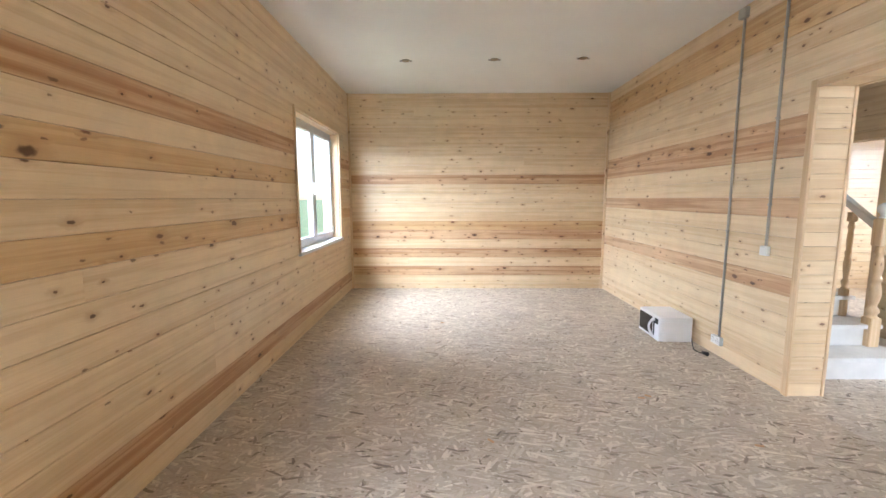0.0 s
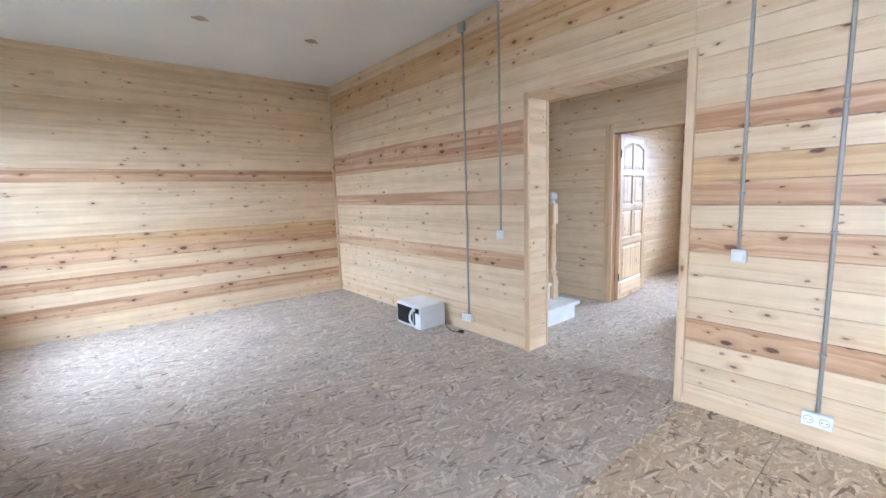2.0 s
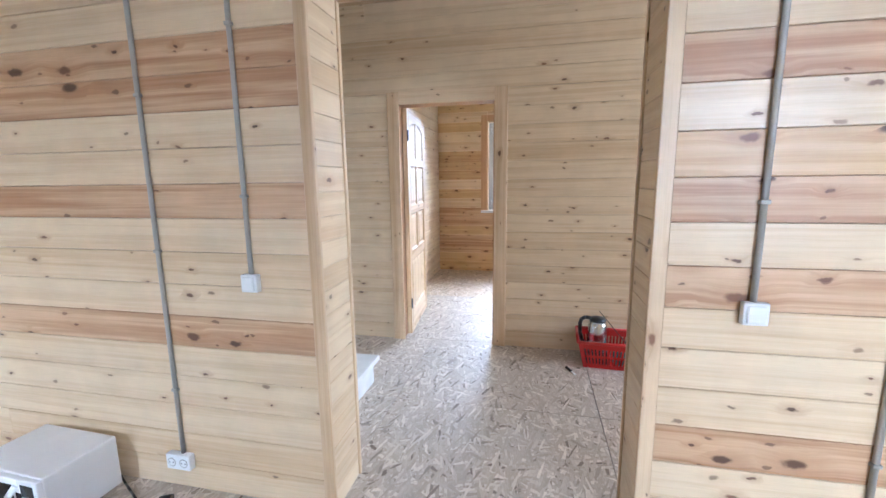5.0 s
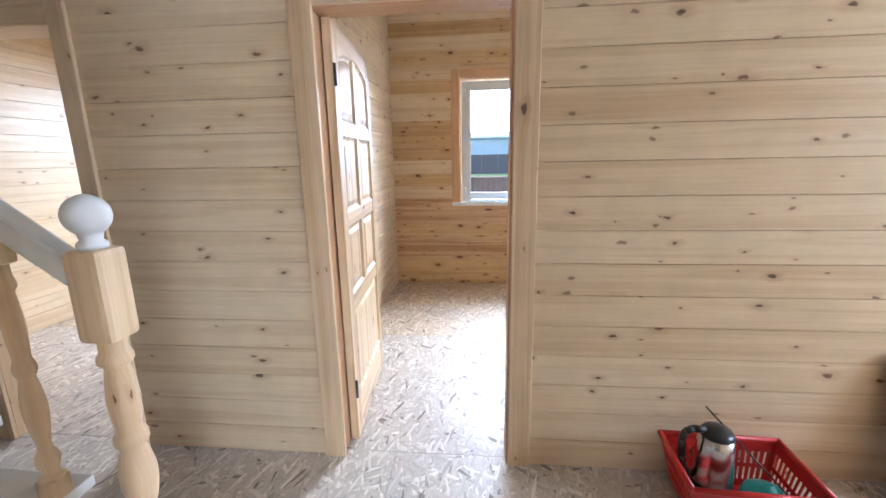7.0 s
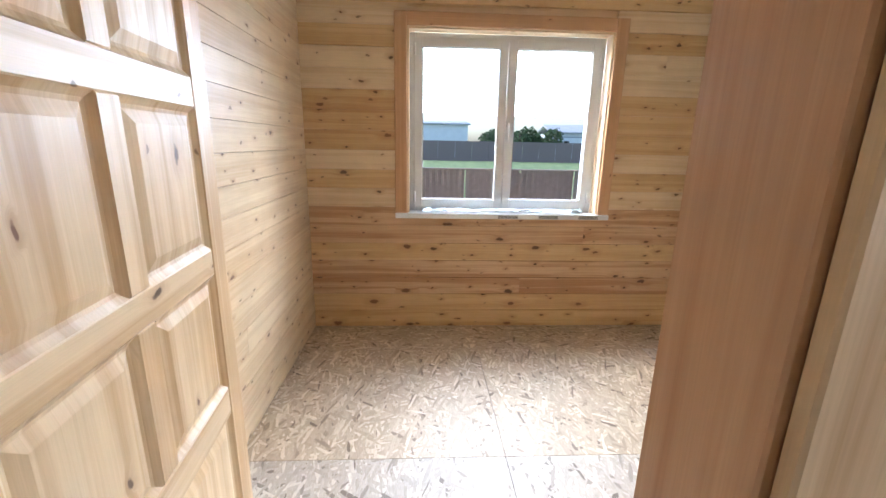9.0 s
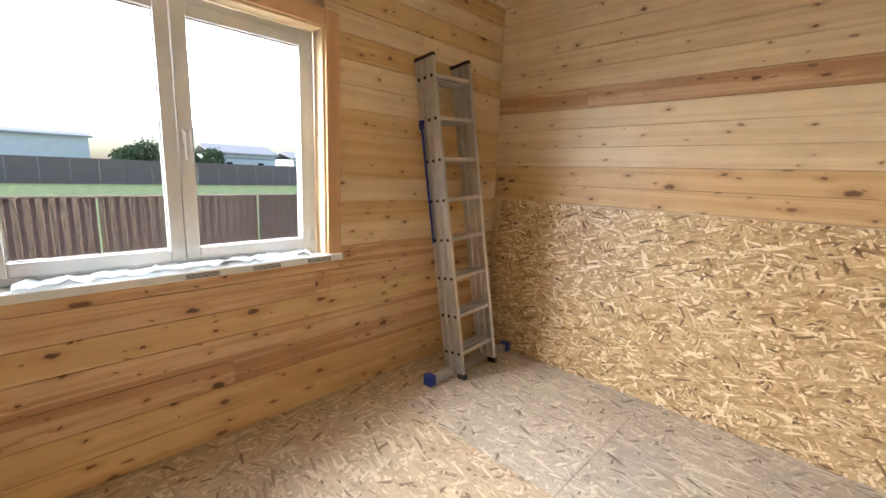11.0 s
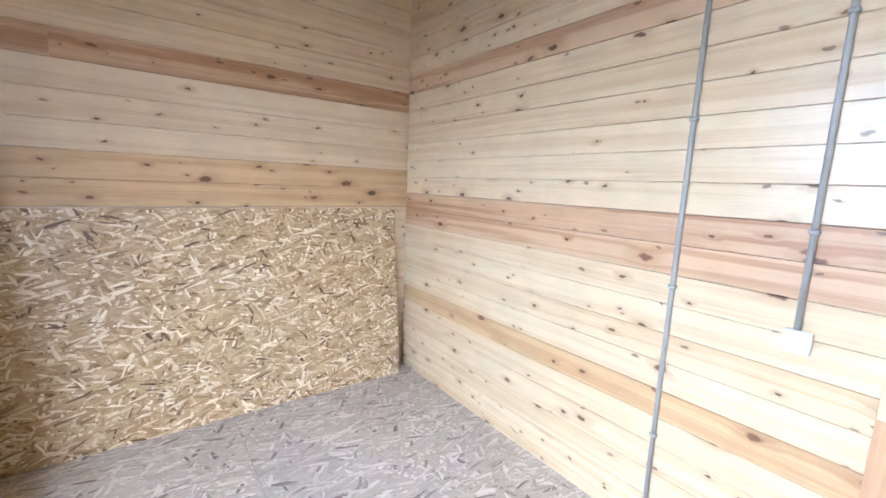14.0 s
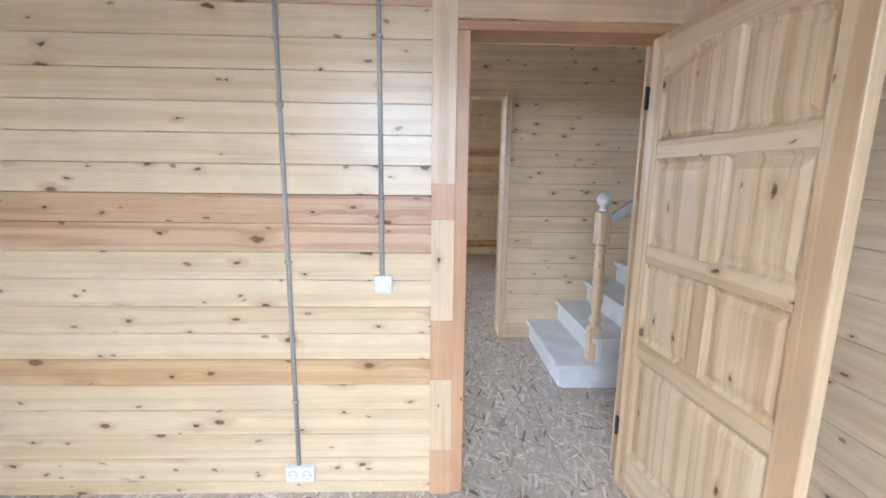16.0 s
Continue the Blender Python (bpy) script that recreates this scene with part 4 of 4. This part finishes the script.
def crate():
    c = thing("plastic_crate", "black slatted plastic crate on the hall floor", "crate", at=pose(4.55, 0.62, 0, 0, 0, 8))
    X, Y, Z = 0.15, 0.24, 0.30
    part("bottom", slab(bmesh.new(), (-X, -Y, 0), (X, Y, 0.01), "y", 0.002), DARK, c)
    for i in range(5):
        z = 0.012 + i * 0.06
        for lo, hi in (((-X, -Y, z), (-X + 0.008, Y, z + 0.042)), ((X - 0.008, -Y, z), (X, Y, z + 0.042)), ((-X + 0.008, -Y, z), (X - 0.008, -Y + 0.008, z + 0.042)), ((-X + 0.008, Y - 0.008, z), (X - 0.008, Y, z + 0.042))):
            part("slat", slab(bmesh.new(), lo, hi, "y", 0.002), DARK, c)
    for sx in (-1, 1):
        for sy in (-1, 1):
            part("corner_post", slab(bmesh.new(), (sx * X - 0.012, sy * Y - 0.012, 0), (sx * X + 0.012, sy * Y + 0.012, Z + 0.012), "z", 0.004), DARK, c)


crate()
kn = thing("utility_knife", "small white and black knife on the floor", "knife", at=pose(4.36, 2.17, 0, 0, 0, 25))
part("grip", slab(bmesh.new(), (-0.012, -0.009, 0), (0.06, 0.009, 0.014), "x", 0.004), DARK, kn)
part("blade", slab(bmesh.new(), (-0.07, -0.008, 0.003), (-0.012, 0.008, 0.008), "x", 0.001), SOCKET_WHITE, kn)


# loose wood chips on the floors
rng_chip = random.Random(5)
for cx, cy in [(6.62, 1.43), (6.38, 1.42), (1.85, 3.24), (1.79, 3.21), (0.69, 2.69), (2.19, 2.65), (0.39, 4.96)]:
    cb = slab(bmesh.new(), (-0.022, -0.006, 0), (0.022, 0.006, 0.004), "x", 0.0015)
    for v in cb.verts:
        v.co.z += 0.004 * abs(v.co.x) / 0.022 * (v.co.z > 0.002)
    chip = tagged(part("wood_chip", cb, BRACE), "small dark wood chip lying on the floor", "wood chip", "wood chips")
    chip.matrix_basis = pose(cx, cy, 0, 0, 0, rng_chip.uniform(0, 180))


# ---- outdoors ----
GZ = -0.9
gb = bmesh.new()
gn = 40
gv = [[gb.verts.new((-600 + 1200 * (i / gn), -600 + 1200 * (j / gn), GZ)) for j in range(gn + 1)] for i in range(gn + 1)]
for i in range(gn):
    for j in range(gn):
        gb.faces.new((gv[i][j], gv[i + 1][j], gv[i + 1][j + 1], gv[i][j + 1]))
tagged(part("ground", gb, GROUND), "rough green grass round the house", "ground", "", "structure")


def fence(x, y0, y1, top, label):
    f = thing("metal_fence", label, "fence")
    w = 1.15
    n = int((y1 - y0) / w)
    me = None
    for i in range(n):
        if me is None:
            bm = bmesh.new()
            prof, yy, s = [], 0.0, 0
            while yy < w - 0.001:
                prof.append((0.0 if s % 4 in (0, 3) else 0.003, yy))
                yy += 0.05 if s % 2 else 0.012
                s += 1
            for dx in (0.0,):
                lo = [bm.verts.new((p, q, GZ + 0.05)) for p, q in prof]
                hi = [bm.verts.new((p, q, top)) for p, q in prof]
                for a in range(len(prof) - 1):
                    bm.faces.new((lo[a], lo[a + 1], hi[a + 1], hi[a]))
            bmesh.ops.solidify(bm, geom=list(bm.faces), thickness=0.003)
            p = part("panel", bm, FENCE_BROWN, f)
            me = p.data
        else:
            p = new("panel", me)
            p.parent = f
        p.location = (x, y0 + i * w, 0)
        if i % 2 == 0:
            part("post", slab(bmesh.new(), (x + 0.02, y0 + i * w - 0.03, GZ), (x + 0.08, y0 + i * w + 0.03, top - 0.05), "z", 0.004), FENCE_BROWN, f)
    part("cap_rail", slab(bmesh.new(), (x - 0.015, y0, top), (x + 0.05, y0 + n * w, top + 0.03), "y", 0.004), FENCE_BROWN, f)


fence(13.2, -22, 24, 0.92, "brown corrugated metal fence behind the house")
fence(62.0, -60, 40, 1.75, "brown metal fence across the field")
fence(-11.0, -14, 22, 0.9, "brown corrugated metal fence beside the house")


def shed(x, y0, y1, depth, z1, zr, label, cols=4):
    h = thing("white_building", label, "building")
    wb = slab(bmesh.new(), (x, y0, GZ), (x + depth, y1, z1), "y", 0.0)
    part("wall", wb, WALL_WHITE, h)
    rb = bmesh.new()
    e = 0.4
    pts = [(x - e, z1), (x + depth / 2, zr), (x + depth + e, z1), (x + depth + e, z1 + 0.25), (x + depth / 2, zr + 0.3), (x - e, z1 + 0.25)]
    va = [rb.verts.new((p, y0 - e, q)) for p, q in pts]
    vb = [rb.verts.new((p, y1 + e, q)) for p, q in pts]
    for i in range(6):
        rb.faces.new((va[i], va[(i + 1) % 6], vb[(i + 1) % 6], vb[i]))
    rb.faces.new(va[::-1])
    rb.faces.new(vb)
    bmesh.ops.recalc_face_normals(rb, faces=rb.faces)
    part("roof", rb, ROOF_GREY, h)
    for i in range(cols):
        yc = y0 + (i + 0.5) * (y1 - y0) / cols
        wn_ = part("window", slab(bmesh.new(), (x - 0.06, yc - 0.5, z1 - 2.2), (x, yc + 0.5, z1 - 1.0), "z", 0.0), WALL_WHITE, h)
        part("pane", slab(bmesh.new(), (x - 0.08, yc - 0.42, z1 - 2.12), (x - 0.06, yc + 0.42, z1 - 1.08), "z", 0.0), SMOKED, wn_)
        part("band", slab(bmesh.new(), (x - 0.05, y0, z1 - 0.6 - 0.02 * i), (x - 0.002 * (i + 1), y1, z1 - 0.4 - 0.02 * i), "y", 0.0), ROOF_GREY, h) if i == 0 else None


shed(76, -4.5, 26, 12, 4.4, 5.0, "long white building beyond the field", 0)
shed(70, -26, -17, 8, 3.2, 4.4, "low white house with grey roof", 2)
shed(72, -39, -30, 8, 3.0, 4.0, "low white house with pale walls", 3)


def tree(x, y, h, seed):
    rng = random.Random(seed)
    t = thing("tree", "leafy green tree beyond the field fence", "tree", "trees beyond the field")
    tb = bmesh.new()
    rod(tb, (x, y, GZ), (x + 0.1, y, GZ + h * 0.5), 0.2, 8, 0.12)
    for i in range(6):
        a = rng.uniform(0, 6.28)
        rod(tb, (x + 0.08, y, GZ + h * rng.uniform(0.25, 0.5)), (x + math.cos(a) * h * 0.25, y + math.sin(a) * h * 0.25, GZ + h * rng.uniform(0.55, 0.85)), 0.09, 6, 0.03)
    part("trunk", tb, BARK, t)
    vs, fs = [], []
    for i in range(900):
        a, b, r = rng.uniform(0, 6.28), rng.uniform(-0.9, 1.0), rng.uniform(0.35, 1.0) ** 0.6
        q = math.sqrt(1 - b * b * 0.9)
        lump = 0.75 + 0.4 * noise.noise((math.cos(a) * 1.7 + seed, math.sin(a) * 1.7, b * 1.9))
        c = Vector((x + math.cos(a) * q * r * h * 0.36 * lump, y + math.sin(a) * q * r * h * 0.36 * lump, GZ + h * 0.62 + b * r * h * 0.36 * lump))
        u = Vector((rng.uniform(-1, 1), rng.uniform(-1, 1), rng.uniform(-1, 1))).normalized()
        w = u.orthogonal().normalized()
        s = rng.uniform(0.12, 0.26)
        k = len(vs)
        vs += [c - u * s, c + w * s * 0.5, c + u * s, c - w * s * 0.5]
        fs.append((k, k + 1, k + 2, k + 3))
    me = bpy.data.meshes.new("crown")
    me.from_pydata(vs, [], fs)
    me.materials.append(LEAF)
    cr = new("crown", me)
    cr.parent = t


for i in range(7):
    tree(66 + (i % 3) * 2, -6.5 - i * 1.55, 4.6 + (i * 37 % 5) * 0.35, 40 + i)
for i in range(4):
    tree(-22 - (i % 2) * 2, 10 + i * 3.2, 5.0 + (i % 3) * 0.5, 60 + i)
